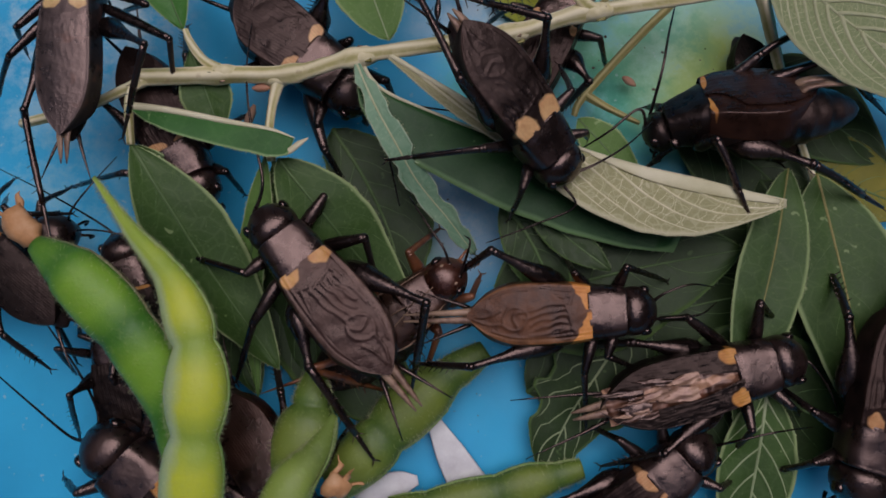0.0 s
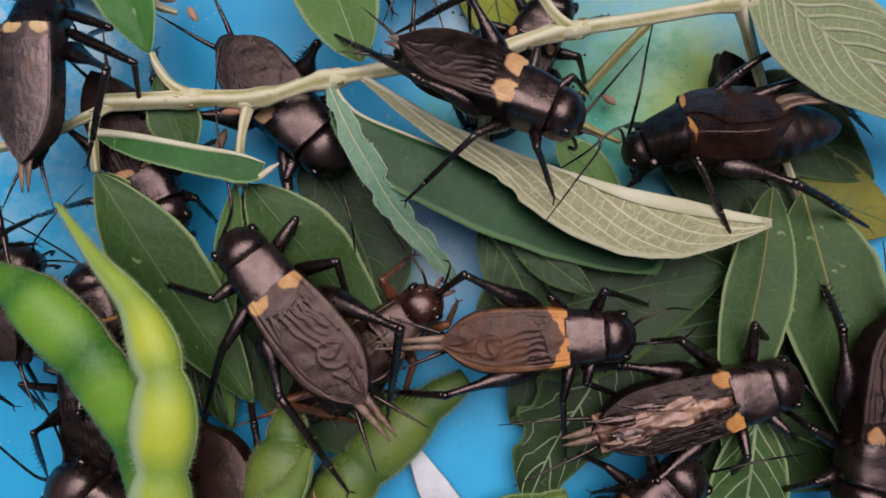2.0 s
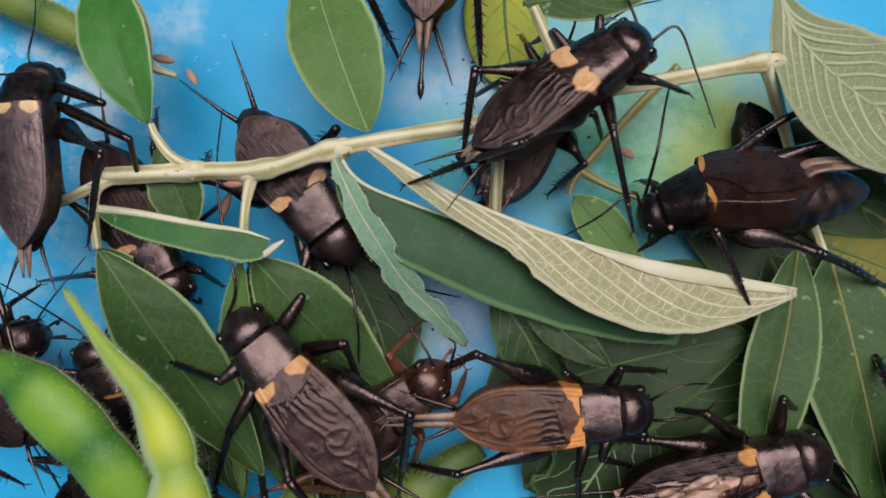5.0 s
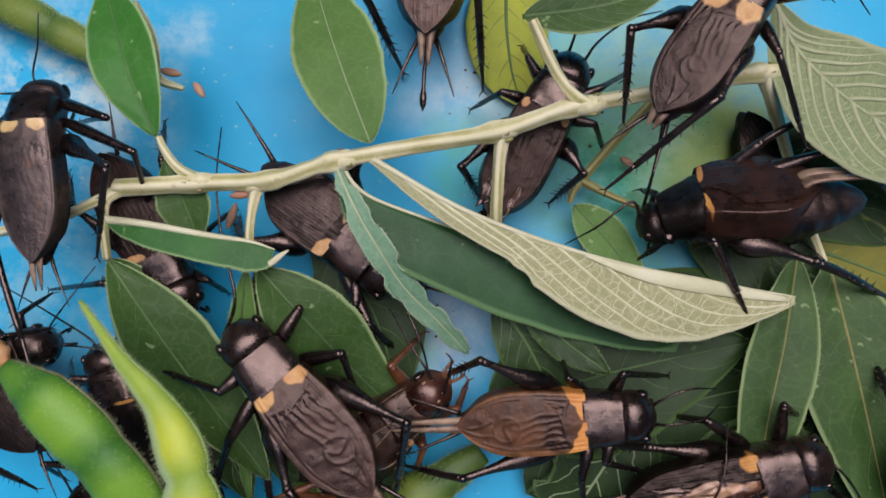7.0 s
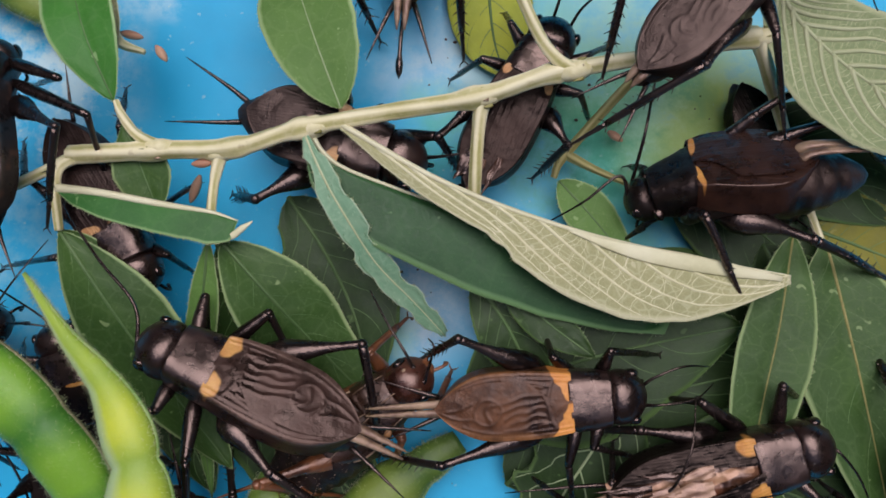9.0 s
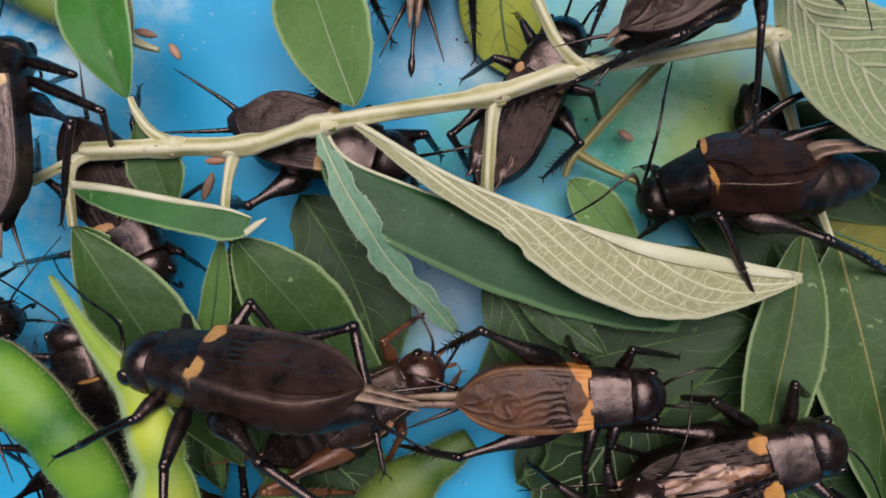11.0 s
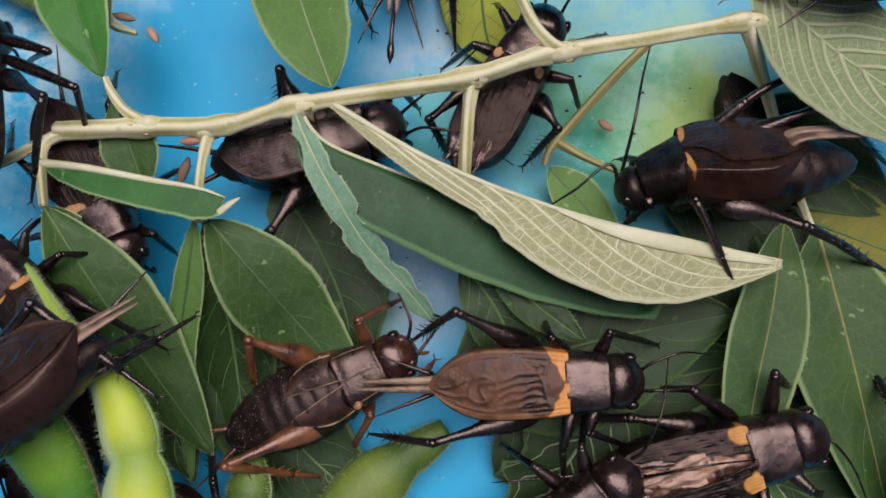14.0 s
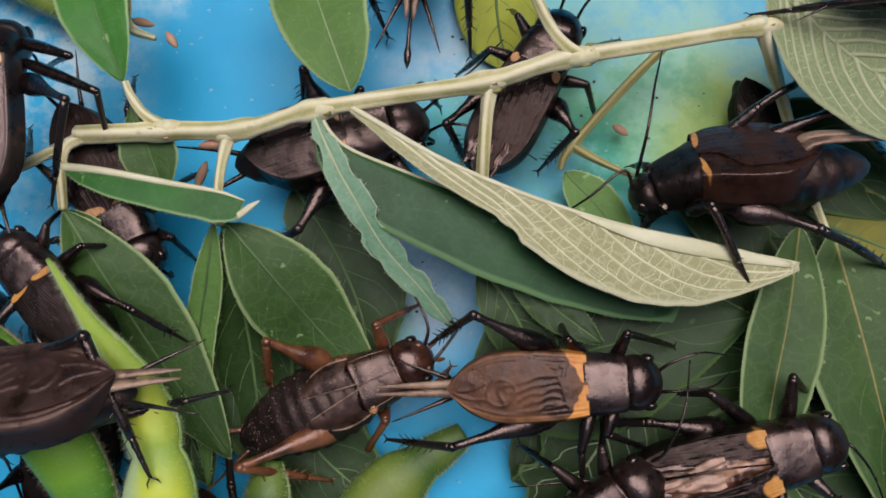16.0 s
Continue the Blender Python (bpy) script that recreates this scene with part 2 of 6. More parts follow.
OCHRE = chitin("ochre_chitin", (0.30, 0.13, 0.04), (0.48, 0.24, 0.09), 0.4)
WING_BLACK = wing_case("black_wing", (0.002, 0.002, 0.002), (0.012, 0.008, 0.007), rough=0.27, gloss=0.2)
WING_BROWN = wing_case("brown_wing", (0.010, 0.005, 0.004), (0.135, 0.054, 0.025), (0.70, 0.30, 0.075), 0.32, 0.3, -0.5, (0.26, 0.11, 0.042))
WING_GREY = wing_case("grey_brown_wing", (0.008, 0.005, 0.004), (0.046, 0.023, 0.019), (0.62, 0.34, 0.12), 0.27, 0.34, 0.1, (0.13, 0.080, 0.066))
WING_RED = wing_case("reddish_wing", (0.003, 0.002, 0.002), (0.040, 0.017, 0.012), rough=0.26, gloss=0.4)
WING_DIM = wing_case("dull_brown_wing", (0.006, 0.004, 0.004), (0.032, 0.018, 0.016), (0.60, 0.33, 0.16), 0.30, 0.16)
WING_PALE = wing_case("dark_wing_pale_patch", (0.003, 0.002, 0.002), (0.022, 0.014, 0.013), (0.74, 0.45, 0.22), 0.30, 0.34, 0.25, (0.055, 0.033, 0.029))
WING_SLATE = wing_case("slate_wing", (0.010, 0.009, 0.010), (0.040, 0.031, 0.032), (0.72, 0.52, 0.24), 0.28, 0.85, 0.2, (0.10, 0.075, 0.07), (0.11, 0.055, 0.042))
TERGUM = wing_case("bared_back", (0.016, 0.006, 0.004), (0.15, 0.062, 0.032), (0.46, 0.27, 0.17), 0.32, 0.7, -0.6, None, (0.16, 0.05, 0.025))
LEAF_DARK = leaf_skin("dark_leaf", (0.025, 0.057, 0.010), (0.012, 0.029, 0.006), (0.11, 0.18, 0.06), 0.05, 0.46, 0.20, 0.8)
LEAF_MID = leaf_skin("mid_leaf", (0.050, 0.106, 0.020), (0.026, 0.062, 0.012), (0.32, 0.41, 0.19), 0.05, 0.48, 0.20, 0.9)
LEAF_FRESH = leaf_skin("fresh_leaf", (0.060, 0.23, 0.030), (0.034, 0.14, 0.020), (0.36, 0.50, 0.24), 0.04, 0.45, 0.10, 0.9)
LEAF_SOFT = leaf_skin("soft_leaf", (0.125, 0.230, 0.055), (0.078, 0.160, 0.034), (0.36, 0.47, 0.22), 0.06, 0.55, 0.3, 0.85)
LEAF_BLUE = leaf_skin("bluish_leaf", (0.22, 0.36, 0.24), (0.13, 0.26, 0.16), (0.46, 0.54, 0.40), 0.14, 0.5, 0.5, 0.8)
LEAF_GRASS = leaf_skin("grass_green_leaf", (0.036, 0.140, 0.027), (0.020, 0.085, 0.017), (0.30, 0.44, 0.20), 0.04, 0.44, 0.14, 0.8)
LEAF_PALE = leaf_skin("pale_underside", (0.37, 0.345, 0.185), (0.30, 0.29, 0.150), (0.62, 0.575, 0.40), 0.36, 0.6, 0.35, 0.8, 1.6)
# pale underside tones taken down and greened for one over-bright broad leaf
LEAF_GREYGREEN = leaf_skin("dusty_underside", (0.255, 0.300, 0.150), (0.195, 0.24, 0.115), (0.48, 0.48, 0.30), 0.26, 0.6, 0.35, 0.8, 1.8)
LEAF_DEEP = leaf_skin("deep_green_leaf", (0.022, 0.088, 0.023), (0.010, 0.048, 0.012), (0.16, 0.28, 0.12), 0.04, 0.42, 0.16, 0.85)
LEAF_OCHRE = leaf_skin("ochre_leaf", (0.23, 0.20, 0.02), (0.12, 0.12, 0.02), (0.30, 0.28, 0.08), 0.06, 0.55, 0.3, 0.3)
LEAF_YELLOW = leaf_skin("yellow_leaf", (0.42, 0.42, 0.03), (0.26, 0.30, 0.03), (0.45, 0.48, 0.12), 0.06, 0.55, 0.3, 0.3)
VEIN_PALE = plain_skin("pale_vein", (0.56, 0.52, 0.33), (0.66, 0.61, 0.42), (0.73, 0.68, 0.50))
VEIN_GREYGREEN = plain_skin("dusty_vein", (0.36, 0.38, 0.22), (0.43, 0.44, 0.27), (0.50, 0.50, 0.33))
VEIN_DULL = plain_skin("dull_pale_vein", (0.20, 0.26, 0.13), (0.30, 0.36, 0.20), (0.40, 0.45, 0.28))
VEIN_GREEN = plain_skin("green_vein", (0.045, 0.092, 0.025), (0.075, 0.135, 0.042), (0.13, 0.20, 0.075))
STEM = stem_skin("cream_green_stem", (0.40, 0.36, 0.13), (0.64, 0.56, 0.31), (0.80, 0.715, 0.50))
STEM_TAN = stem_skin("tan_stem", (0.20, 0.18, 0.05), (0.33, 0.28, 0.10), (0.45, 0.38, 0.17))
POD_GREEN = pod_skin("green_pod", (0.022, 0.115, 0.012), (0.036, 0.175, 0.018), (0.21, 0.40, 0.030))
POD_LIME = pod_skin("lime_pod", (0.20, 0.33, 0.05), (0.31, 0.43, 0.05), (0.56, 0.60, 0.04), (0.40, 0.50, 0.27))
POD_SOFT = pod_skin("soft_green_pod", (0.11, 0.17, 0.035), (0.17, 0.25, 0.05), (0.24, 0.33, 0.06))
# dull pod green, with the shade under the crickets put into the colour
POD_DULL_SHADED = pod_skin("dull_pod", (0.048, 0.105, 0.016), (0.080, 0.150, 0.022), (0.18, 0.23, 0.034))
SEAM = plain_skin("pod_seam", (0.10, 0.20, 0.04), (0.17, 0.28, 0.07), (0.30, 0.40, 0.14))
SEAM_BROWN = plain_skin("brown_pod_seam", (0.07, 0.075, 0.03), (0.12, 0.11, 0.05), (0.19, 0.17, 0.09))
FUZZ = plain_skin("pod_hair", (0.45, 0.50, 0.22), (0.55, 0.58, 0.32), (0.66, 0.66, 0.42))
HUSK = plain_skin("dry_husk", (0.34, 0.15, 0.06), (0.54, 0.27, 0.12), (0.66, 0.40, 0.24), 0.6, 260)
BUD = plain_skin("pink_bud", (0.30, 0.11, 0.07), (0.45, 0.22, 0.14), (0.58, 0.36, 0.25))
PAPER = plain_skin("white_sheath", (0.55, 0.52, 0.56), (0.68, 0.66, 0.70), (0.80, 0.79, 0.82), 0.5, 200)
EARTH = plain_skin("grey_concrete", (0.20, 0.19, 0.18), (0.28, 0.27, 0.25), (0.36, 0.35, 0.33), 0.8, 8)

# dark tone of the added walls that keep out the low sky
SKY_BLOCK = plain_skin("dark_render", (0.07, 0.062, 0.055), (0.10, 0.09, 0.08), (0.14, 0.125, 0.11), 0.85, 6)


# ---- mesh helpers ----
def thing(name, m, label, category, group="", kind=""):
    ob = new(name)
    ob.empty_display_size = 0.005
    ob.matrix_basis = m
    return tagged(ob, label, category, group, kind)


def part(name, bm, material, parent, label="", at=None, smooth=True):
    """Links a bmesh in millimetres as one mesh object under a thing or a part."""
    data = bpy.data.meshes.new(name)
    bmesh.ops.recalc_face_normals(bm, faces=bm.faces)
    for v in bm.verts:
        v.co *= MM
    for f in bm.faces:
        f.smooth = smooth
    bm.to_mesh(data)
    bm.free()
    for m in material if isinstance(material, (list, tuple)) else [material]:
        data.materials.append(m)
    ob = new(name, data)
    ob.parent = parent
    if at is not None:
        ob.location = Vector(at) * MM
    return tagged(ob, label)


def curve(points, count):
    """A smooth line through the points (Catmull-Rom), evenly sampled by its parameter."""
    p = [Vector(q) for q in points]
    if len(p) == 2:
        return [p[0].lerp(p[1], i / (count - 1)) for i in range(count)]
    p = [2 * p[0] - p[1], *p, 2 * p[-1] - p[-2]]
    out = []
    for i in range(count):
        s = i / (count - 1) * (len(p) - 3)
        k = min(int(s), len(p) - 4)
        t = s - k
        a, b, c, d = p[k:k + 4]
        out.append(0.5 * (2 * b + (c - a) * t + (2 * a - 5 * b + 4 * c - d) * t * t + (3 * b - a - 3 * c + d) * t ** 3))
    return out


def tube(bm, line, radii, sides=8, ridges=0, flat=1.0, mat=0):
    """Sweeps a closed ring along a line; the radii are stretched over it."""
    n = len(line)
    if isinstance(radii, (int, float)):
        radii = [radii]
    rad = np.interp(np.linspace(0, 1, n), np.linspace(0, 1, len(radii)), radii) if len(radii) > 1 else [radii[0]] * n
    tangent = (line[1] - line[0]).normalized()
    side = tangent.cross(Vector((0, 0, 1)))
    if side.length < 1e-3:
        side = tangent.cross(Vector((0, 1, 0)))
    side.normalize()
    rings = []
    for i in range(n):
        tangent = (line[min(i + 1, n - 1)] - line[max(i - 1, 0)]).normalized()
        side = (side - tangent * side.dot(tangent)).normalized()
        up = side.cross(tangent)
        ring = []
        for k in range(sides):
            a = 2 * math.pi * k / sides
            r = rad[i] * (1 + (0.075 * math.cos(ridges * a + 1.3 * math.sin(i * 0.11)) if ridges else 0))
            ring.append(bm.verts.new(line[i] + side * math.cos(a) * r + up * math.sin(a) * r * flat))
        rings.append(ring)
    for a, b in zip(rings, rings[1:]):
        for k in range(sides):
            bm.faces.new((a[k], a[(k + 1) % sides], b[(k + 1) % sides], b[k])).material_index = mat
    bm.faces.new(rings[0][::-1]).material_index = mat
    bm.faces.new(rings[-1]).material_index = mat
    return rings


def loft(bm, stations, sides=20):
    """A body along x from stations (x, half width, centre z, half height, squareness)."""
    rings = []
    for x, hw, zc, hh, e in stations:
        ring = []
        for k in range(sides):
            a = 2 * math.pi * k / sides
            c, s = math.cos(a), math.sin(a)
            ring.append(bm.verts.new((x, hw * math.copysign(abs(c) ** (2 / e), c), zc + hh * math.copysign(abs(s) ** (2 / e), s))))
        rings.append(ring)
    for a, b in zip(rings, rings[1:]):
        for k in range(sides):
            bm.faces.new((a[k], a[(k + 1) % sides], b[(k + 1) % sides], b[k]))
    bm.faces.new(rings[0][::-1])
    bm.faces.new(rings[-1])


def ball(bm, centre, radii, rows=10, sides=14):
    geo = bmesh.ops.create_uvsphere(bm, u_segments=sides, v_segments=rows, radius=1)
    for v in geo["verts"]:
        v.co = Vector([c + r * q for c, r, q in zip(centre, radii, v.co)])


# ---- leaves ----
def leaf(label, points, width, top=None, under=None, roll=0, fold=12, widest=0.45, blunt=0.8, pairs=6, chew=0.0,
         wave=0.4, vein=None, vein_size=1.0, seed=1, one_side=0, group="soybean leaves", flip=False, curl=0.0,
         sweep=0.27, net=0, profile=None, ribs=None, rows=32):
    """A leaf along its midrib points: a thin blade, a midrib and side veins. roll tilts the blade about the midrib."""
    top, under, vein = top or LEAF_DARK, under or LEAF_PALE, vein or VEIN_GREEN
    if flip:
        top, under = under, top
    base = Vector(points[0])
    line = curve([Vector(p) - base for p in points], (rows + 1))
    length = sum((b - a).length for a, b in zip(line, line[1:]))
    power = math.log(0.5) / math.log(widest)
    frames = []
    for i in range((rows + 1)):
        t = (line[min(i + 1, rows)] - line[max(i - 1, 0)]).normalized()
        side = t.cross(Vector((0, 0, 1))).normalized()
        side.rotate(Matrix.Rotation(radians(roll), 3, t))
        frames.append((t, side, side.cross(t)))

    def reach(u, s):
        if profile:
            w = float(np.interp(u, [q[0] for q in profile], [q[1] for q in profile]))
        else:
            w = width * max(math.sin(math.pi * u ** power), 0.0) ** blunt
        if chew:
            bite = noise.noise(Vector((u * 9, seed * 7.3, s * 5.1)))
            w *= 1 - chew * max(0.0, min(1.0, (bite - 0.05) * 5)) - chew * 0.25 * abs(noise.noise(Vector((u * 40, seed, s))))
        return max(w, 0.05) * (1 + 0.03 * noise.noise(Vector((u * 14, seed * 3.1, s * 2))))

    def spot(u, v):
        f = min(max(u, 0), 1) * rows
        k = min(int(f), (rows - 1))
        c = line[k].lerp(line[k + 1], f - k)
        t, side, up = frames[min(int(round(f)), rows)] if f - k in (0, 1) else frames[k]
        if 0 < f - k < 1:
            side = side.lerp(frames[k + 1][1], f - k)
            up = up.lerp(frames[k + 1][2], f - k)
        d = v * reach(u, 1 if v > 0 else -1)
        lift = abs(d) * math.sin(radians(fold)) - curl * (d / width) ** 2 * width
        ripple = wave * abs(v) * noise.noise(Vector((u * 5 + seed * 4.7, v * 1.5, seed)))
        dimple = 0.25 * abs(math.sin(pairs * math.pi * (u - 0.16 * abs(v)))) * min(1.0, abs(v) * 4) * (1 - abs(v)) * (-1 if flip else 1)
        return c + side * d * math.cos(radians(fold)) + up * (lift + ripple + dimple * 0.8)

    across = [k / 8 for k in range(-8, 9)]
    if one_side:
        across = [one_side * k / 12 for k in range(0, 13)]
    across = [math.copysign(abs(v) ** 0.85, v) for v in across]
    bm = bmesh.new()
    uv = bm.loops.layers.uv.new("UVMap")
    rim = bm.verts.layers.float.new("across")
    grid, where = {}, {}
    for layer, lift in ((0, 0.06), (1, -0.06)):
        for i in range((rows + 1)):
            for j, v in enumerate(across):
                u = i / rows
                vert = bm.verts.new(spot(u, v) + frames[i][2] * lift)
                vert[rim] = max(abs(v), abs(2 * u - 1) ** 6)
                grid[layer, i, j] = vert
                where[vert] = (u * length * MM, v * width * MM)
    last = len(across) - 1
    for layer in (0, 1):
        for i in range(rows):
            for j in range(last):
                q = [grid[layer, a, b] for a, b in ((i, j), (i + 1, j), (i + 1, j + 1), (i, j + 1))]
                f = bm.faces.new(q if layer else q[::-1])
                f.material_index = layer
    ring = [(i, 0) for i in range((rows + 1))] + [(rows, j) for j in range(1, last + 1)] + [(i, last) for i in range((rows - 1), -1, -1)] + [(0, j) for j in range(last - 1, 0, -1)]
    for a, b in zip(ring, ring[1:] + ring[:1]):
        bm.faces.new((grid[(0, *a)], grid[(0, *b)], grid[(1, *b)], grid[(1, *a)]))
    for f in bm.faces:
        for loop in f.loops:
            loop[uv].uv = where[loop.vert]
    ob = thing("leaf", stand(*base), label, "leaf", group)
    part("blade", bm, [top, under], ob)
    bm = bmesh.new()
    tube(bm, line, [0.42 * vein_size, 0.3 * vein_size, 0.12], 6)
    part("midrib", bm, vein, ob)
    rng = random.Random(seed + 50)
    bm = bmesh.new()
    for _ in range(int(length * 9)):
        u, v = rng.random(), rng.choice((1, -1) if not one_side else (one_side,))
        root = spot(u, v * rng.uniform(0.96, 1.0))
        t, side, up = frames[int(u * rows)]
        out = (side * v + t * rng.uniform(-0.8, 0.9) + up * rng.uniform(-0.2, 0.8)).normalized()
        q = out.cross(t).normalized() * 0.03
        r = out.cross(q).normalized() * 0.03
        tip = root + out * rng.uniform(0.2, 0.55)
        c = [bm.verts.new(p) for p in (root + q, root - q * 0.5 + r, root - q * 0.5 - r, tip)]
        for tri in ((0, 1, 3), (1, 2, 3), (2, 0, 3)):
            bm.faces.new([c[k] for k in tri])
    tagged(part("fringe", bm, FUZZ if top not in (LEAF_DARK, LEAF_DEEP) else VEIN_DULL, ob), kind="stuff")
    ribs = ribs or (1.0 if net else 0.42)

    def rib(k, s, q):
        u0 = (k + 0.4 + 0.12 * s) / (pairs + 0.5) * (1 - 0.45 * sweep)
        return Vector((min(u0 + sweep * (0.65 * q + 0.35 * q * q), 0.985), s * 0.93 * q))

    for k in range(pairs):
        for s in (1, -1):
            if one_side and s != one_side:
                continue
            bm = bmesh.new()
            tube(bm, [spot(*rib(k, s, q / 11)) for q in range(12)], [0.25 * vein_size * ribs, 0.2 * vein_size * ribs, 0.08], 5)
            part("side_vein", bm, vein if ribs > 0.7 else VEIN_GREEN, ob)
    if net:
        # ladder of cross veins between the side veins, with a few struts between the rungs
        rng = random.Random(seed)
        bm = bmesh.new()
        for s in (1, -1):
            if one_side and s != one_side:
                continue
            for k in range(pairs):
                before = None
                for r in range(net):
                    q = 0.10 + 0.88 * (r + 0.5 + rng.uniform(-0.3, 0.3)) / net
                    a = rib(k, s, q)
                    if one_side and a.x < 0.34:
                        continue
                    # the place on the next rib, or on the midrib, straight across
                    start = rib(k + 1, s, 0).x
                    if a.x + 0.015 > start and k + 1 < pairs:
                        ask = (a.x + rng.uniform(0.0, 0.03) - start) / sweep
                        q2 = (-0.65 + math.sqrt(0.4225 + 1.4 * max(ask, 0))) / 0.7
                        b = rib(k + 1, s, min(q2, 0.98))
                    else:
                        b = Vector((min(a.x + 0.02, 0.99), 0.0))
                    kink = rng.uniform(-0.012, 0.012)
                    rung = [a.lerp(b, e / 6) + Vector((kink * math.sin(math.pi * e / 6), 0)) for e in range(7)]
                    tube(bm, [spot(*p) for p in rung], [0.085 * vein_size], 4)
                    if before and rng.random() < 0.4:
                        x = rng.choice((2, 3, 4))
                        tube(bm, [spot(*before[x].lerp(rung[x], e / 4)) for e in range(5)], [0.07 * vein_size], 4)
                    before = rung
        tagged(part("vein_net", bm, vein, ob), kind="stuff")
    return ob


# ---- stems, pods ----
def stem(name, label, points, radii, material=None, ridges=4, knots=(), parent=None, group=""):
    """A ridged stem; knots are (share of the length, radius) swellings."""
    base = Vector(points[0])
    line = curve([Vector(p) - base for p in points], 14 * (len(points) - 1) + 1)
    rad = np.interp(np.linspace(0, 1, len(line)), np.linspace(0, 1, len(radii)), radii)
    for at, size in knots:
        for i in range(len(line)):
            rad[i] += size * math.exp(-((i / (len(line) - 1) - at) * len(line) / 2.2) ** 2)
    rad *= [1 + 0.05 * noise.noise(Vector((i * 0.6, base.x, 0))) for i in range(len(line))]
    bm = bmesh.new()
    crest = bm.verts.layers.float.new("crest")
    for i, ring in enumerate(tube(bm, line, list(rad), 36, ridges)):
        for k, v in enumerate(ring):
            v[crest] = 0.5 + 0.42 * math.cos(ridges * 2 * math.pi * k / 36 + 1.3 * math.sin(i * 0.11)) + 0.3 * noise.noise(Vector((k * 1.1, i * 0.035, base.x)))
    if parent is None:
        ob = thing(name, stand(*base), label, "plant stem", group)
        part("stalk", bm, material or STEM, ob)
        return ob
    return part(name, bm, material or STEM, parent, label, at=base - parent.matrix_basis.translation / MM)


def pod(label, points, radii, lumps, material, flat=0.72, hairs=500, seam=None, seed=3, bulge=0.10):
    """A bean pod: seeds swell it at even steps; a seam runs along it and short hairs stand all over."""
    rng = random.Random(seed)
    base = Vector(points[0])
    count = 61
    line = curve([Vector(p) - base for p in points], count)
    rad = np.interp(np.linspace(0, 1, count), np.linspace(0, 1, len(radii)), radii)
    share = np.linspace(0, 1, count)
    body = np.clip((rad / max(radii) - 0.35) * 2, 0, 1)
    rad = rad * (1 + bulge * body * (2 * np.abs(np.cos(math.pi * lumps * share)) ** 0.7 - 1.2))
    ob = thing("bean_pod", stand(*base), label, "bean pod", "bean pods")
    bm = bmesh.new()
    swell = bm.verts.layers.float.new("swell")
    flank = bm.verts.layers.float.new("flank")
    for i, ring in enumerate(tube(bm, line, list(rad), 28, 0, flat)):
        for k, v in enumerate(ring):
            a = 2 * math.pi * k / 28
            away = (line[min(i + 1, count - 1)] - line[max(i - 1, 0)]).normalized().cross(Vector((0, 0, 1))).normalized()
            v[flank] = (v.co - line[i]).dot(away) / max(rad[i], 0.1)
            v[swell] = body[i] * (0.5 + 0.5 * math.cos(2 * math.pi * lumps * share[i])) * max(0.0, 1 - abs(math.cos(a)) ** 6)
    part("shell", bm, material, ob)
    side_line = []
    for i in range(count):
        t = (line[min(i + 1, count - 1)] - line[max(i - 1, 0)]).normalized()
        s = t.cross(Vector((0, 0, 1))).normalized()
        side_line.append((t, s, s.cross(t)))
    if seam is not False:
        bm = bmesh.new()
        tube(bm, [line[i] - side_line[i][1] * rad[i] * 0.99 for i in range(count)], [0.15, 0.32, 0.32, 0.2], 6)
        part("seam", bm, seam or SEAM, ob)
    if hairs:
        bm = bmesh.new()
        for _ in range(hairs):
            i = rng.randrange(1, count - 1)
            a = rng.choice((0.0, math.pi)) + rng.gauss(0, 0.42)
            t, s, up = side_line[i]
            out = s * math.cos(a) + up * math.sin(a) * flat
            root = line[i] + (line[i + 1] - line[i]) * rng.random() + out * rad[i] * 0.98
            out = (out.normalized() + t * rng.uniform(-0.6, 0.6) + s * rng.uniform(-0.3, 0.3)).normalized()
            tip = root + out * rng.uniform(0.5, 1.0)
            q = out.cross(t).normalized() * 0.022
            r = out.cross(q).normalized() * 0.022
            v = [bm.verts.new(p) for p in (root + q, root - q * 0.5 + r, root - q * 0.5 - r, tip)]
            for tri in ((0, 1, 3), (1, 2, 3), (2, 0, 3)):
                bm.faces.new([v[k] for k in tri])
        tagged(part("hairs", bm, FUZZ, ob), kind="stuff")
    return ob


# ---- crickets ----
LEGS = {  # hip, knee and foot of the left legs, body pointing along x, unit cricket 30 long
    "front": ((8.2, 2.6, 1.6), (10.5, 6.6, 3.6), (13.5, 9.0, -2.2)),
    "middle": ((5.0, 3.0, 1.4), (4.0, 8.6, 3.8), (1.5, 12.5, -2.4)),
    "hind": ((1.5, 3.6, 1.8), (-9.5, 8.2, 5.6), (-17.5, 9.4, -2.2)),
}


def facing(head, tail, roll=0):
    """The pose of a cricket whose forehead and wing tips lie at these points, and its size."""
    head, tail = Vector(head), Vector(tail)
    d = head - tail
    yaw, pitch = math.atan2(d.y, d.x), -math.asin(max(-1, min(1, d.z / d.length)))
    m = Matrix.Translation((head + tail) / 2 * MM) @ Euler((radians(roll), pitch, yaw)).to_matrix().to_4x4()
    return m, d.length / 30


def set_down(head, tail, size, roll=0):
    m, _ = facing(head, tail, roll)
    return m @ Matrix.Translation((0, 0, -4 * size * MM))


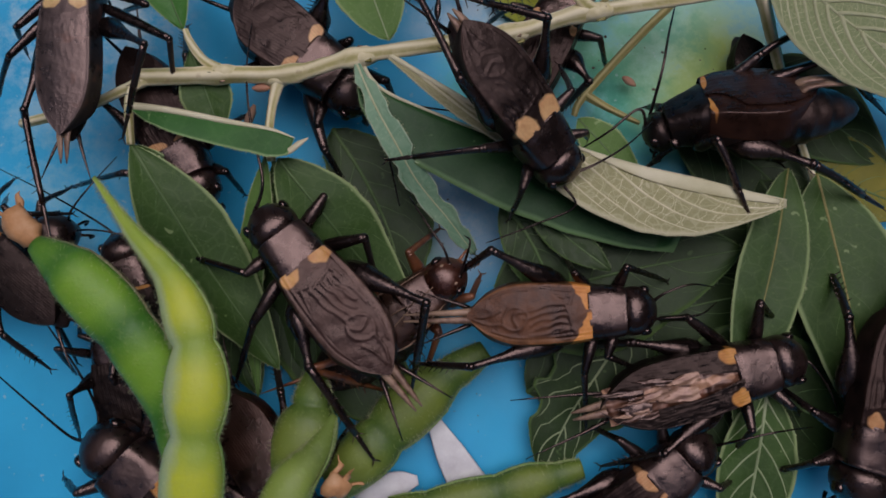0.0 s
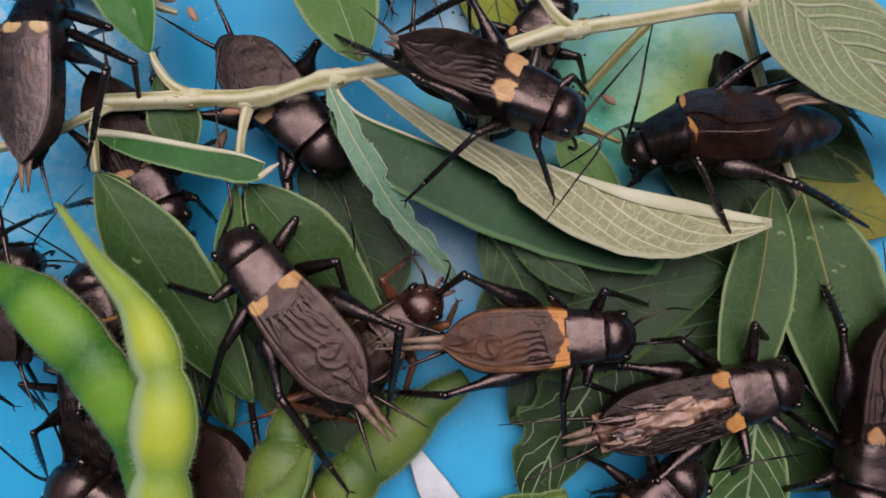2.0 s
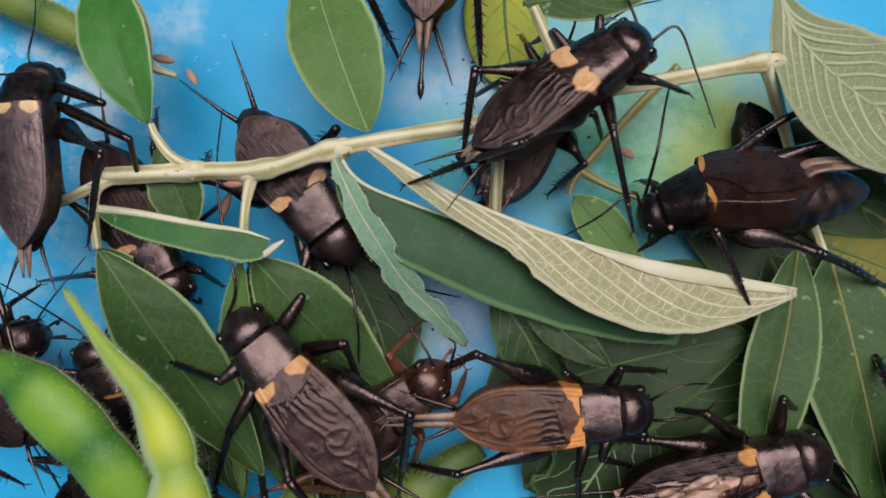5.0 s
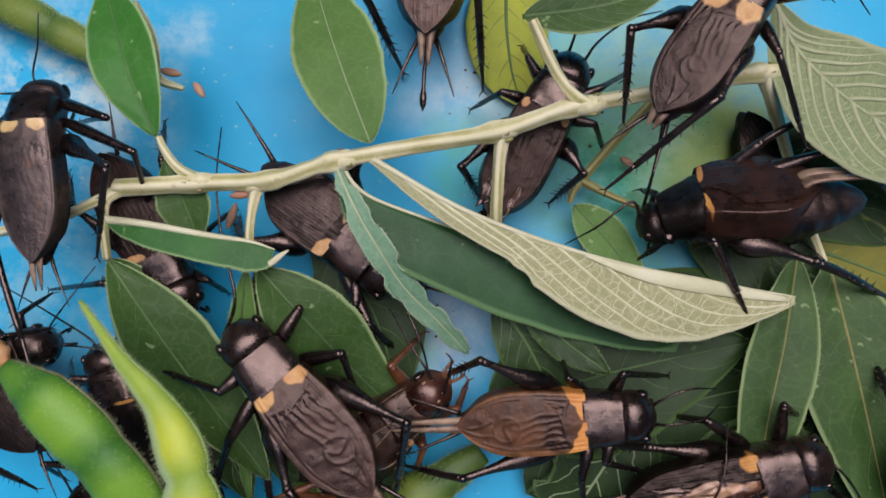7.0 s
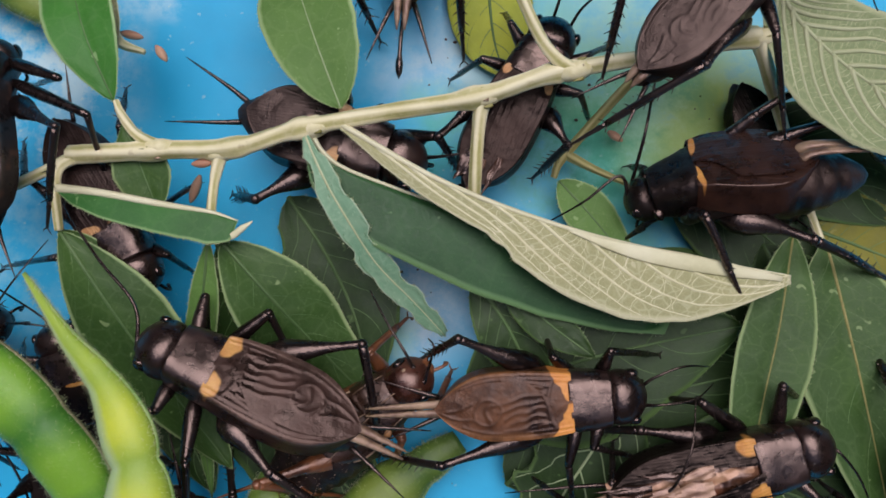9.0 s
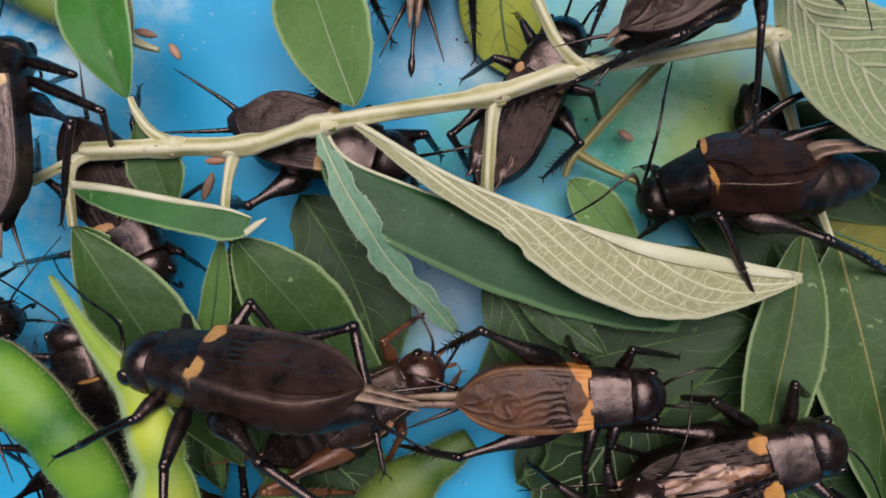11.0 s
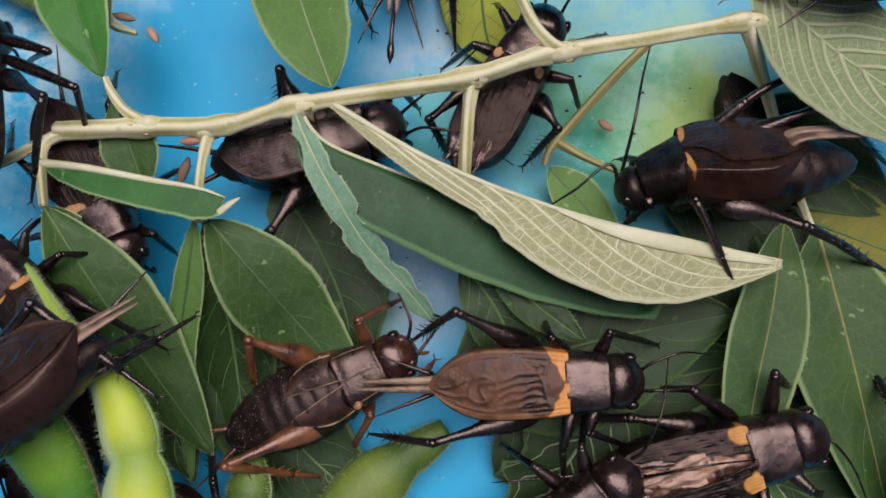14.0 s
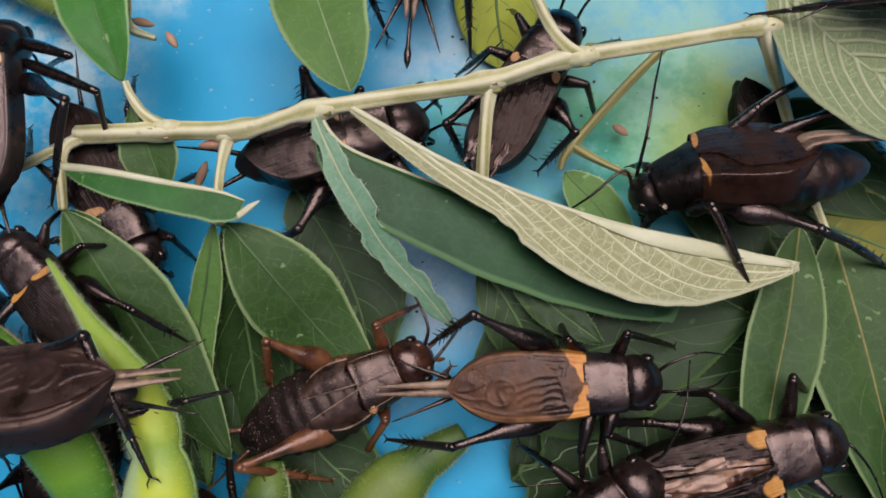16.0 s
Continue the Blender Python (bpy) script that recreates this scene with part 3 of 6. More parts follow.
def leg(cricket, kind, side, size, hip, knee, foot, shell, shin):
    hip, knee, foot = (Vector((p[0], p[1] * side, p[2])) * size for p in (hip, knee, foot))
    hind = kind == "hind"
    thick = [0.5, 1.75, 1.9, 1.35, 0.8, 0.55, 0.62] if hind else [0.6, 1.05, 0.98, 0.78, 0.62]
    bow = (knee - hip) * 0.5 + Vector((0, 0, 0.7 if hind else 0.3)) * size
    bm = bmesh.new()
    tube(bm, curve([(0, 0, 0), bow, knee - hip], 17), [r * size for r in thick], 12, 0, 0.85 if hind else 1)
    ball(bm, knee - hip, [0.72 * size if hind else 0.62 * size] * 3, 6, 8)
    limb = part(f"{kind}_leg", bm, shell, cricket, at=hip)
    ankle = knee.lerp(foot, 0.74)
    toe = foot + (foot - knee).normalized() * 0.6 * size
    bm = bmesh.new()
    rng = random.Random(int(knee.x * 100) + side)
    tube(bm, curve([(0, 0, 0), (ankle - knee) * 0.5 + Vector((0, 0, 0.25)) * size, ankle - knee], 9),
         [r * size for r in ([0.66, 0.56, 0.6, 0.48] if hind else [0.56, 0.46, 0.46])], 8)
    along = (ankle - knee).normalized()
    wide = along.cross(Vector((0, 0, 1))).normalized()
    high = wide.cross(along)
    part("tibia", bm, shin, limb, at=knee - hip)
    for k in range(6 if hind else 1):
        for s in (1, -1):
            root = (ankle - knee) * ((0.3 + 0.68 * k / 5) if hind else 0.95)
            tip = root + (wide * s * 0.95 + high * 0.6 + along * 0.7 + wide * rng.uniform(-0.2, 0.2)) * size * (1.15 if hind else 0.6)
            bm = bmesh.new()
            tube(bm, [root, root.lerp(tip, 0.5), tip], [0.13 * size, 0.09 * size, 0.03 * size], 4)
            part("spine", bm, shin, limb, at=knee - hip)
    bm = bmesh.new()
    reach = toe - ankle
    tube(bm, [reach * (k / 9) for k in range(10)], [s * size for s in (0.4, 0.32, 0.42, 0.26, 0.36, 0.25, 0.3, 0.22, 0.22)], 7)
    for s in (1, -1):
        claw = [reach, reach + (reach.normalized() * 0.6 + wide * 0.55 * s) * size, reach + (reach.normalized() * 1.0 + wide * 0.7 * s - Vector((0, 0, 0.3))) * size]
        tube(bm, claw, [0.12 * size, 0.1 * size, 0.03 * size], 4)
    part("tarsus", bm, shin, limb, at=ankle - hip)
    return limb


def wing_veins(span):
    """Lines of the male's raised veins over the flat of one fore wing: x along the body, y out from the middle line."""
    def at(u, y):
        return Vector((4.0 - 19.0 * span * u, y, 0))
    lines = [[at(0.22, -1.8), at(0.185, 0.2), at(0.165, 1.8), at(0.13, 3.4)],
             [at(0.02, 3.1), at(0.3, 3.55), at(0.6, 3.6), at(0.8, 2.6)],
             [at(0.02, 3.7), at(0.3, 4.15), at(0.62, 4.1), at(0.84, 2.9)],
             [at(0.16, 2.4), at(0.32, 3.1), at(0.5, 3.4)],
             [at(0.73, -0.6), at(0.82, 0.2), at(0.92, 0.4)], [at(0.72, 1.6), at(0.83, 1.5), at(0.95, 0.7)]]
    for k in range(5):
        a, b = Vector((0.215 - 0.006 * k, 2.3 - 0.95 * k)), Vector((0.40 + 0.045 * k, 3.35 - 0.85 * k))
        lines.append([at(a.x + (b.x - a.x) * q / 5, a.y + (b.y - a.y) * (q / 5) ** 1.5 + (0.10 + 0.05 * (k % 3)) * math.sin(2.1 * q + 1.7 * k)) for q in range(6)])
    mirror = [at(0.615 + 0.098 * math.cos(radians(d)) * (1 + 0.12 * math.sin(radians(2 * d))), 0.75 + 1.75 * math.sin(radians(d))) for d in range(0, 361, 30)]
    lines += [mirror, [at(0.57, -0.6), at(0.63, 0.5), at(0.60, 1.9)]]
    points = [p for line in lines for p in curve(line, 60)]
    return np.array([(p.x, p.y) for p in points])


def tegmen(cricket, side, size, male, material, span, upper, mark, torn=0.0, relief=1.0, gap=0.0, shoulder=1.0):
    """One fore wing: flat on the back, folded sharply down along the flank, ridged by its veins. gap parts the two wings."""
    bm = bmesh.new()
    layers = [bm.verts.layers.float.new(q) for q in ("ridge", "mark", "lane", "net", "rim", "flank")]
    nu, nv = 104, 60 if upper else 40
    start, end = 4.0, 4.0 - 19.0 * span
    veins = wing_veins(span) if male else None
    rows = []
    for i in range(nu + 1):
        u = i / nu
        w = (3.95 + 0.75 * math.sin(math.pi * min(u / 0.95, 1)) ** 0.8) * (1 - (1 - shoulder) * max(0.0, 1 - u / 0.4) ** 1.5)
        if u > 0.55:
            w *= max(1 - ((u - 0.55) / 0.45) ** 2.3, 0.0) ** 0.8
        w = max(w, 0.12)
        x = start + (end - start) * u
        ys, vs = [], [j / nv for j in range(nv + 1)]
        for v in vs:
            inner = 0.0
            if gap:
                inner = min(gap * min(1.0, 0.25 + u / 0.4), 0.75 * w)
            elif upper:
                inner = -(0.3 + max(0.72 * w - 0.3, 0) * min(1.0, u / 0.32) ** 2)
            q = max(0.0, (v - 0.72) / 0.28)
            ys.append(inner + (w - inner) * v / 0.72 if v < 0.72 else w + 0.55 * math.sin(q * math.pi / 2) * min(1, w / 3))
        if male:
            far = np.sqrt(((np.array([(x, y) for y in ys])[:, None, :] - veins[None, :, :]) ** 2).sum(2).min(1))
        row = []
        for j, (v, y) in enumerate(zip(vs, ys)):
            q = max(0.0, (v - 0.72) / 0.28)
            drop = 3.8 * q ** 0.8 * min(1, w / 3.5) * (1 - (1 - shoulder) * 1.6 * max(0.0, 1 - u / 0.4))
            z = 7.35 + 0.38 * (1 - (y / 5) ** 2) - 1.2 * u ** 2 - drop + (0.22 if upper else 0.0) - 0.35 * max(0, 1 - u * 8)
            web = 0.0
            if v < 0.72:
                if male:
                    r = math.exp(-(far[j] / 0.2) ** 2)
                    web = max(0.0, min(1.0, (u - 0.66) * 9))
                else:
                    r = 0.55 * max(0, math.sin(y * 7.5 + 0.5 * x * (0.5 + 0.2 * u) + noise.noise(Vector((x * 0.4, y * 0.6, 1))) * 2.0)) ** 4
                    r = max(r, 0.3 * max(0, math.sin(x * 6 + y * 2 + noise.noise(Vector((x, y, 7))) * 3)) ** 8)
                    web = 0.4
            else:
                r = 0.6 * max(0, math.sin(v * 75 + x * 0.3)) ** 5
            hem = math.exp(-((v - 0.715) / 0.022) ** 2) * min(1, w / 2)
            r = max(r * min(1, w / 2) * relief, 0.6 * hem)
            crease = noise.noise(Vector((x * 0.5, y * 0.5, side * 3.0))) * 0.10 + noise.noise(Vector((x * 1.3, y * 1.3, side * 5.0 + size))) * 0.03
            crease *= 0.35 + 0.65 * min(1, relief)
            ragged = torn * max(0, noise.noise(Vector((x * 0.8, y * 1.4, 5))) - 0.1) * 2.5
            vert = bm.verts.new((x * size, y * side * size, (z + (0.15 if male else 0.08) * r + crease - ragged) * size))
            lo, hi, deep = mark
            along, share = u * 19 * span, (y - lo) / max(hi - lo, 0.1)
            if deep > 3:
                inside = min((y - lo) / 0.4, (hi - y) / 0.4, (deep * (0.16 + 0.84 * min(1.0, abs(share)) + 0.08 * noise.noise(Vector((y * 1.5, side, deep)))) - along) / 0.4)
            else:
                inside = 2.5 * (1 - math.hypot(2 * share - 1, (along - 0.4 * deep - 0.5 * share) / max(0.75 * deep, 0.1)) + 0.14 * noise.noise(Vector((x, y, side))))
            spot = max(0.0, min(1.0, 0.5 + 0.5 * inside)) if hi > lo else 0.0
            for layer, value in zip(layers, (min(1, r), spot, 0.0 if male else y + 0.12 * x, web, max(hem, 0.7 * max(0.0, 1 - abs(v - 0.68) / 0.07)), min(1.0, q * 5))):
                vert[layer] = value
            row.append(vert)
        rows.append(row)
    for a, b in zip(rows, rows[1:]):
        for j in range(nv):
            bm.faces.new((a[j], a[j + 1], b[j + 1], b[j]))
    return part("fore_wing", bm, material, cricket)


def bared_back(cricket, size, span, gap):
    """The uncovered back between parted wings: crumpled plates in rows."""
    bm = bmesh.new()
    layers = [bm.verts.layers.float.new(q) for q in ("ridge", "mark", "lane", "net", "rim", "flank")]
    rows = []
    for i in range(61):
        u = i / 60
        row = []
        for j in range(25):
            v = j / 12 - 1
            x, y = 3.6 - 19.0 * span * 0.93 * u, v * (gap + 1.0)
            plate = (u * 8 + 0.25 * noise.noise(Vector((y, 2, 0)))) % 1.0
            z = 7.0 + 0.2 * plate - 1.2 * u ** 2 - 0.06 * y * y + 0.22 * noise.noise(Vector((x * 0.9, y * 1.2, 6)))
            vert = bm.verts.new((x * size, y * size, z * size))
            vert[layers[0]] = max(0.0, 1 - plate * 5)
            vert[layers[1]] = max(0.0, min(1.0, 2.2 * noise.noise(Vector((x * 0.42, y * 0.7, 12.4))) - 0.25 + 0.25 * u))
            row.append(vert)
        rows.append(row)
    for a, b in zip(rows, rows[1:]):
        for j in range(24):
            bm.faces.new((a[j], a[j + 1], b[j + 1], b[j]))
    part("bared_back", bm, TERGUM, cricket, "bared tan and rust-brown back plates")


def cricket(head, tail, label, size=None, roll=0, male=True, wing=None, shell=None, shin=None, cap=None, span=1.0, tails=9.0,
            needle=0.0, legs=None, feelers=None, mark=(0.9, 4.1, 2.6), skip=(), wingless=False, torn=0.0, cerci=8.0, plump=1.0, ribbons=0, belly=1.0, thigh=None, relief=1.0, bow=8.0, gap=0.0, slim=1.0, taper=1.0, face=None, brow=None,
            group="field crickets"):
    """A field cricket with its forehead and wing tips at the two points."""
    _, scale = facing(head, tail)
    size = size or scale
    wing, shell, shin, cap = wing or WING_BLACK, shell or BLACK, shin or BLACK, cap or DUSK
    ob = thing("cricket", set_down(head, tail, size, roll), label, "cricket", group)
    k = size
    back = ob.matrix_basis.inverted()

    def home(p):
        return back @ (Vector(p) * MM) / MM / k

    # a bowed head tips about the neck, the saddle behind it by half as much
    lean = Matrix.Translation((3.6, 0, 6.4)) @ Matrix.Rotation(radians(bow * 0.45), 4, "Y") @ Matrix.Diagonal((slim, slim, slim, 1)) @ Matrix.Translation((-3.6, 0, -6.4))
    nod = lean @ Matrix.Translation((8.8, 0, 4.2)) @ Matrix.Rotation(radians(bow * 0.55), 4, "Y") @ Matrix.Translation((-8.8, 0, -4.2))

    nod = nod @ Matrix.Translation((8.8, 0, 5.4)) @ Matrix.Diagonal((taper, taper, taper, 1)) @ Matrix.Translation((-8.8, 0, -5.4))

    def tip(bm, m):
        for v in bm.verts:
            v.co = (m @ (v.co / k)) * k
        return bm

    # head: full behind, domed in front, the face sloping under
    bm = bmesh.new()
    loft(bm, [(x * k, hw * k, zc * k, hh * k, e) for x, hw, zc, hh, e in (
        (8.6, 2.7, 4.1, 2.7, 2.2), (9.3, 3.05, 4.08, 3.0, 2.3), (9.62, 3.4, 4.06, 3.34, 2.4), (10.1, 3.7, 4.04, 3.58, 2.5), (10.8, 3.86, 4.0, 3.7, 2.5), (11.5, 3.88, 3.96, 3.7, 2.45), (12.2, 3.74, 3.9, 3.58, 2.4),
        (12.9, 3.44, 3.8, 3.36, 2.35), (13.55, 3.0, 3.7, 3.05, 2.3), (14.1, 2.45, 3.58, 2.68, 2.2), (14.55, 1.75, 3.48, 2.15, 2.1), (14.85, 1.0, 3.4, 1.5, 2), (15.0, 0.3, 3.35, 0.6, 2), (15.02, 0.05, 3.35, 0.1, 2))], 26)
    skull = part("head", tip(bm, nod), brow or cap, ob)
    for s in (1, -1):
        bm = bmesh.new()
        ball(bm, (12.75 * k, s * 3.2 * k, 4.75 * k), (1.05 * k, 0.72 * k, 1.3 * k))
        part("eye", tip(bm, nod), EYE, skull, "glossy black eye")
        bm = bmesh.new()
        tube(bm, curve([(14.2 * k, s * 0.9 * k, 1.6 * k), (15.6 * k, s * 1.4 * k, 0.6 * k), (15.9 * k, s * 1.5 * k, -0.6 * k), (15.0 * k, s * 1.3 * k, -1.2 * k)], 9), [0.3 * k, 0.26 * k, 0.34 * k], 6)
        part("palp", tip(bm, nod), shin, skull)
        bm = bmesh.new()
        ball(bm, (14.3 * k, s * 1.35 * k, 4.5 * k), (0.55 * k, 0.55 * k, 0.55 * k), 6, 8)
        tip(bm, nod)
        side = "left" if s > 0 else "right"
        ways = (feelers or {}).get(side)
        if ways is None:
            ways = [(17, 2.0 * s, 6.5), (22, 4.5 * s, 7.0), (27, 8.5 * s, 4.0)]
        if ways:
            root = nod @ Vector((14.4, s * 1.4, 4.6))
            tube(bm, curve([root * k] + [home(p) * k if feelers and side in feelers else Vector(p) * k for p in ways], 25), [0.27 * k, 0.2 * k, 0.16 * k, 0.09 * k], 6)
        part("antenna", bm, BLACK, skull)
    bm = bmesh.new()
    ball(bm, (13.9 * k, 0, 2.2 * k), (1.1 * k, 1.7 * k, 1.9 * k))
    part("face", tip(bm, nod), face or shell, skull)
    if brow:
        for s in (1, -1):
            bm = bmesh.new()
            ball(bm, (13.55 * k, s * 1.9 * k, 5.75 * k), (0.55 * k, 0.32 * k, 0.42 * k), 6, 8)
            part("cheek_mark", tip(bm, nod), STRAW, skull, "cream cheek mark")
    # pronotum: a flat-topped saddle, narrower in front, with a fine rim at both ends and shallow dents
    bm = bmesh.new()
    loft(bm, [(x * k, hw * k, 3.9 * k, hh * k, 3.4) for x, hw, hh in
              ((9.35, 2.9, 2.9), (9.45, 3.5, 3.4), (9.42, 3.86, 3.66), (9.25, 3.98, 3.74), (9.02, 3.96, 3.69), (8.8, 3.99, 3.70), (8.2, 4.08, 3.73), (7.5, 4.17, 3.76), (6.7, 4.26, 3.78), (5.9, 4.33, 3.79),
               (5.1, 4.38, 3.79), (4.5, 4.40, 3.77), (4.1, 4.38, 3.73), (3.85, 4.38, 3.74), (3.65, 4.36, 3.75), (3.45, 4.24, 3.66), (3.36, 3.9, 3.4), (3.36, 3.0, 2.9))], 40)
    for v in bm.verts:
        if v.co.z > 5.5 * k:
            px, py = v.co.x / k, v.co.y / k
            dent = math.exp(-((px - 6.6) / 0.9) ** 2 - ((abs(py) - 1.7) / 0.9) ** 2)
            v.co.z -= (0.16 * dent + 0.10 * math.exp(-(py / 0.22) ** 2) - 0.14 * noise.noise(Vector((px * 0.9, py * 0.9, 2.0 + size * 9)))) * k
    for v in bm.verts:
        narrow = 1 - (1 - taper) * max(0.0, v.co.x / k - 3.4) / 6
        v.co.y, v.co.z = v.co.y * narrow, (5.4 + (v.co.z / k - 5.4) * narrow) * k
    part("pronotum", tip(bm, lean), cap, ob)
    # abdomen in overlapping rings
    bm = bmesh.new()
    stations = []
    for i in range(37):
        u = i / 36
        x = 4.0 - 19.8 * u * belly
        env = 4.15 * plump * (math.sin(math.pi * (0.22 + 0.78 * u) ** 1.0) ** 0.55 if u < 0.999 else 0.05)
        step = (u * 9) % 1.0
        env *= 0.93 + 0.10 * step ** 2
        stations.append((x * k, max(env, 0.1) * k, (3.3 - 0.6 * u) * k, max(env * 0.82, 0.08) * k, 2.2))
    loft(bm, stations, 22)
    rump = part("abdomen", bm, BELLY if shell is BLACK else shell, ob)
    end = 5.2 - 19.8 * belly
    for s in (1, -1):
        if cerci:
            bm = bmesh.new()
            tube(bm, curve([(end * k, 1.3 * s * k, 3.0 * k), ((end - 2.9) * k, 2.4 * s * k, 3.6 * k), ((end - 0.4 - cerci) * k, 4.4 * s * k, 3.8 * k)], 9), [0.42 * k, 0.3 * k, 0.06 * k], 6)
            part("cercus", bm, shin, rump)
    if needle:
        bm = bmesh.new()
        tube(bm, curve([(-14.5 * k, 0, 2.4 * k), ((-15 - needle * 0.5) * k, 0.1 * k, 2.9 * k), ((-15 - needle) * k, 0, 2.6 * k)], 21),
             [0.42 * k, 0.34 * k, 0.3 * k, 0.3 * k, 0.3 * k, 0.3 * k, 0.3 * k, 0.55 * k, 0.5 * k, 0.05 * k], 7)
        part("ovipositor", bm, shin, rump)
    if not wingless:
        tegmen(ob, 1, k, male, wing, span, False, mark, torn, relief, gap, slim)
        tegmen(ob, -1, k, male, wing, span, True, mark, torn, relief, gap, slim)
        if gap:
            bared_back(ob, k, span, gap)
        if tails:
            for s in (1, -1):
                bm = bmesh.new()
                back_end = 4 - 19 * span
                lift = 5.5 * max(0.0, plump - 1) if span < 0.9 else 0.0
                tube(bm, curve([((back_end + 3.0) * k, 0.8 * s * k, (5.2 + lift) * k), (back_end * k, 0.62 * s * k, (5.4 + lift * 1.6) * k), ((back_end - tails) * k, 0.5 * s * k, (4.8 + lift) * k)], 13),
                     [0.6 * k, 0.74 * k, 0.66 * k, 0.55 * k, 0.4 * k, 0.12 * k], 8, 0, 0.5)
                part("hind_wing_tip", bm, STRAW, ob, "straw-coloured folded hind wing tip")
        rng = random.Random(7)
        for q in range(ribbons):
            # crumpled shreds of the torn wings
            y, x = -1.9 + 3.8 * q / max(ribbons - 1, 1) + rng.uniform(-0.6, 0.6), rng.uniform(-11, 2)
            long, wide, way = rng.uniform(3.5, 8), rng.uniform(1.0, 2.8), radians(rng.uniform(-16, 16))
            bm = bmesh.new()
            grid = []
            for a in range(11):
                row = []
                for b in range(6):
                    u, v = a / 10, b / 5 - 0.5
                    edge = 0.35 + 0.65 * math.sin(math.pi * min(1, 0.15 + u)) ** 0.5 if u < 0.9 else 0.25
                    dx = -u * long * (1 - 0.35 * abs(v) + 0.25 * noise.noise(Vector((v * 6, q, 1))))
                    dy = v * wide * edge + 0.35 * noise.noise(Vector((u * 3, q * 2.3, 4)))
                    z = 8.2 + 0.4 * noise.noise(Vector((u * 4, v * 4, q * 1.7))) + 0.2 * math.sin(v * 9 + u * 5) - 1.3 * ((4 - x - dx) / 19 / span) ** 2
                    row.append(bm.verts.new(((x + dx * math.cos(way) - dy * math.sin(way)) * k, (y + dx * math.sin(way) + dy * math.cos(way)) * k, z * k)))
                grid.append(row)
            for ra, rb in zip(grid, grid[1:]):
                for b in range(5):
                    bm.faces.new((ra[b], ra[b + 1], rb[b + 1], rb[b]))
            part("wing_shred", bm, (UMBER, SHRED, BROWN, SHRED)[q % 4], ob, ("frayed brown wing piece", "frayed tan wing piece", "frayed brown wing piece", "frayed tan wing strip")[q % 4])
    else:
        # short wing pads of a young cricket, each a thin plate with a pale hem, and pale specks along the belly's rings
        for s in (1, -1):
            bm = bmesh.new()
            rows = []
            for q in range(13):
                u = q / 12
                near, far = 0.35 + 1.1 * u, 3.9 + 0.5 * math.sin(math.pi * u) - 1.5 * u ** 3
                rows.append([bm.verts.new(((3.9 - 7.6 * u - 0.9 * math.sin(math.pi * w)) * k, s * (near + (far - near) * w) * k,
                                           (7.95 - 0.5 * u - 0.9 * w ** 2.5 + 0.1 * noise.noise(Vector((u * 5, w * 4, s)))) * k)) for w in [e / 8 for e in range(9)]])
            for a, b in zip(rows, rows[1:]):
                for q in range(8):
                    bm.faces.new((a[q], a[q + 1], b[q + 1], b[q]))
            hem = [r[8].co.copy() for r in rows]
            line = [r[0].co + Vector((0, 0, 0.06 * k)) for r in rows]
            pad = part("wing_pad", bm, cap, ob)
            bm = bmesh.new()
            tube(bm, hem, [0.12 * k, 0.16 * k, 0.07 * k], 6)
            tube(bm, line, [0.1 * k, 0.12 * k, 0.04 * k], 5)
            part("hem", bm, STRAW, pad, "pale hem of a wing pad")
            if s < 0:
                bm = bmesh.new()
                ball(bm, (4.4 * k, s * 3.4 * k, 6.98 * k), (0.65 * k, 0.7 * k, 0.22 * k), 8, 10)
                part("spot", bm, OCHRE, pad, "small ochre spot")
        bm = bmesh.new()
        tube(bm, [Vector((x * k, 0.05 * k, 7.82 * k)) for x in (9.0, 8.0, 6.5, 5.0, 3.9)], [0.05 * k, 0.11 * k, 0.11 * k], 5)
        for s in (1, -1):
            tube(bm, [Vector((x * k, s * y * k, z * k)) for x, y, z in ((8.6, 2.9, 7.1), (7, 3.15, 7.2), (5.4, 3.3, 7.2), (3.9, 3.35, 7.15))], [0.05 * k, 0.09 * k, 0.07 * k], 5)
        part("seam", bm, STRAW, ob, "pale seam lines")
        rng = random.Random(11)
        bm = bmesh.new()
        for _ in range(170):
            a = rng.uniform(-1.1, 1.1)
            u = rng.uniform(0.36, 0.95)
            env = 4.15 * plump * math.sin(math.pi * (0.22 + 0.78 * min(u, 0.99))) ** 0.55
            ball(bm, ((4.0 - 19.8 * u * belly) * k, env * math.sin(a) * k, (3.3 - 0.6 * u + env * 0.84 * math.cos(a)) * k), [rng.uniform(0.03, 0.09) * k, rng.uniform(0.03, 0.11) * k, 0.08 * k], 4, 6)
        tagged(part("specks", bm, STRAW, rump, "pale bristly specks"), kind="stuff")
    for kind, joints in LEGS.items():
        for s, name in ((1, "left"), (-1, "right")):
            key = f"{kind}_{name}"
            if key in skip:
                continue
            hip, knee, foot = joints
            if legs and key in legs:
                knee, foot = [home(p) for p in legs[key]]
                knee.y, foot.y = knee.y * s, foot.y * s
            leg(ob, kind, s, k, hip, knee, foot, thigh or shell, shin)
    return ob, size


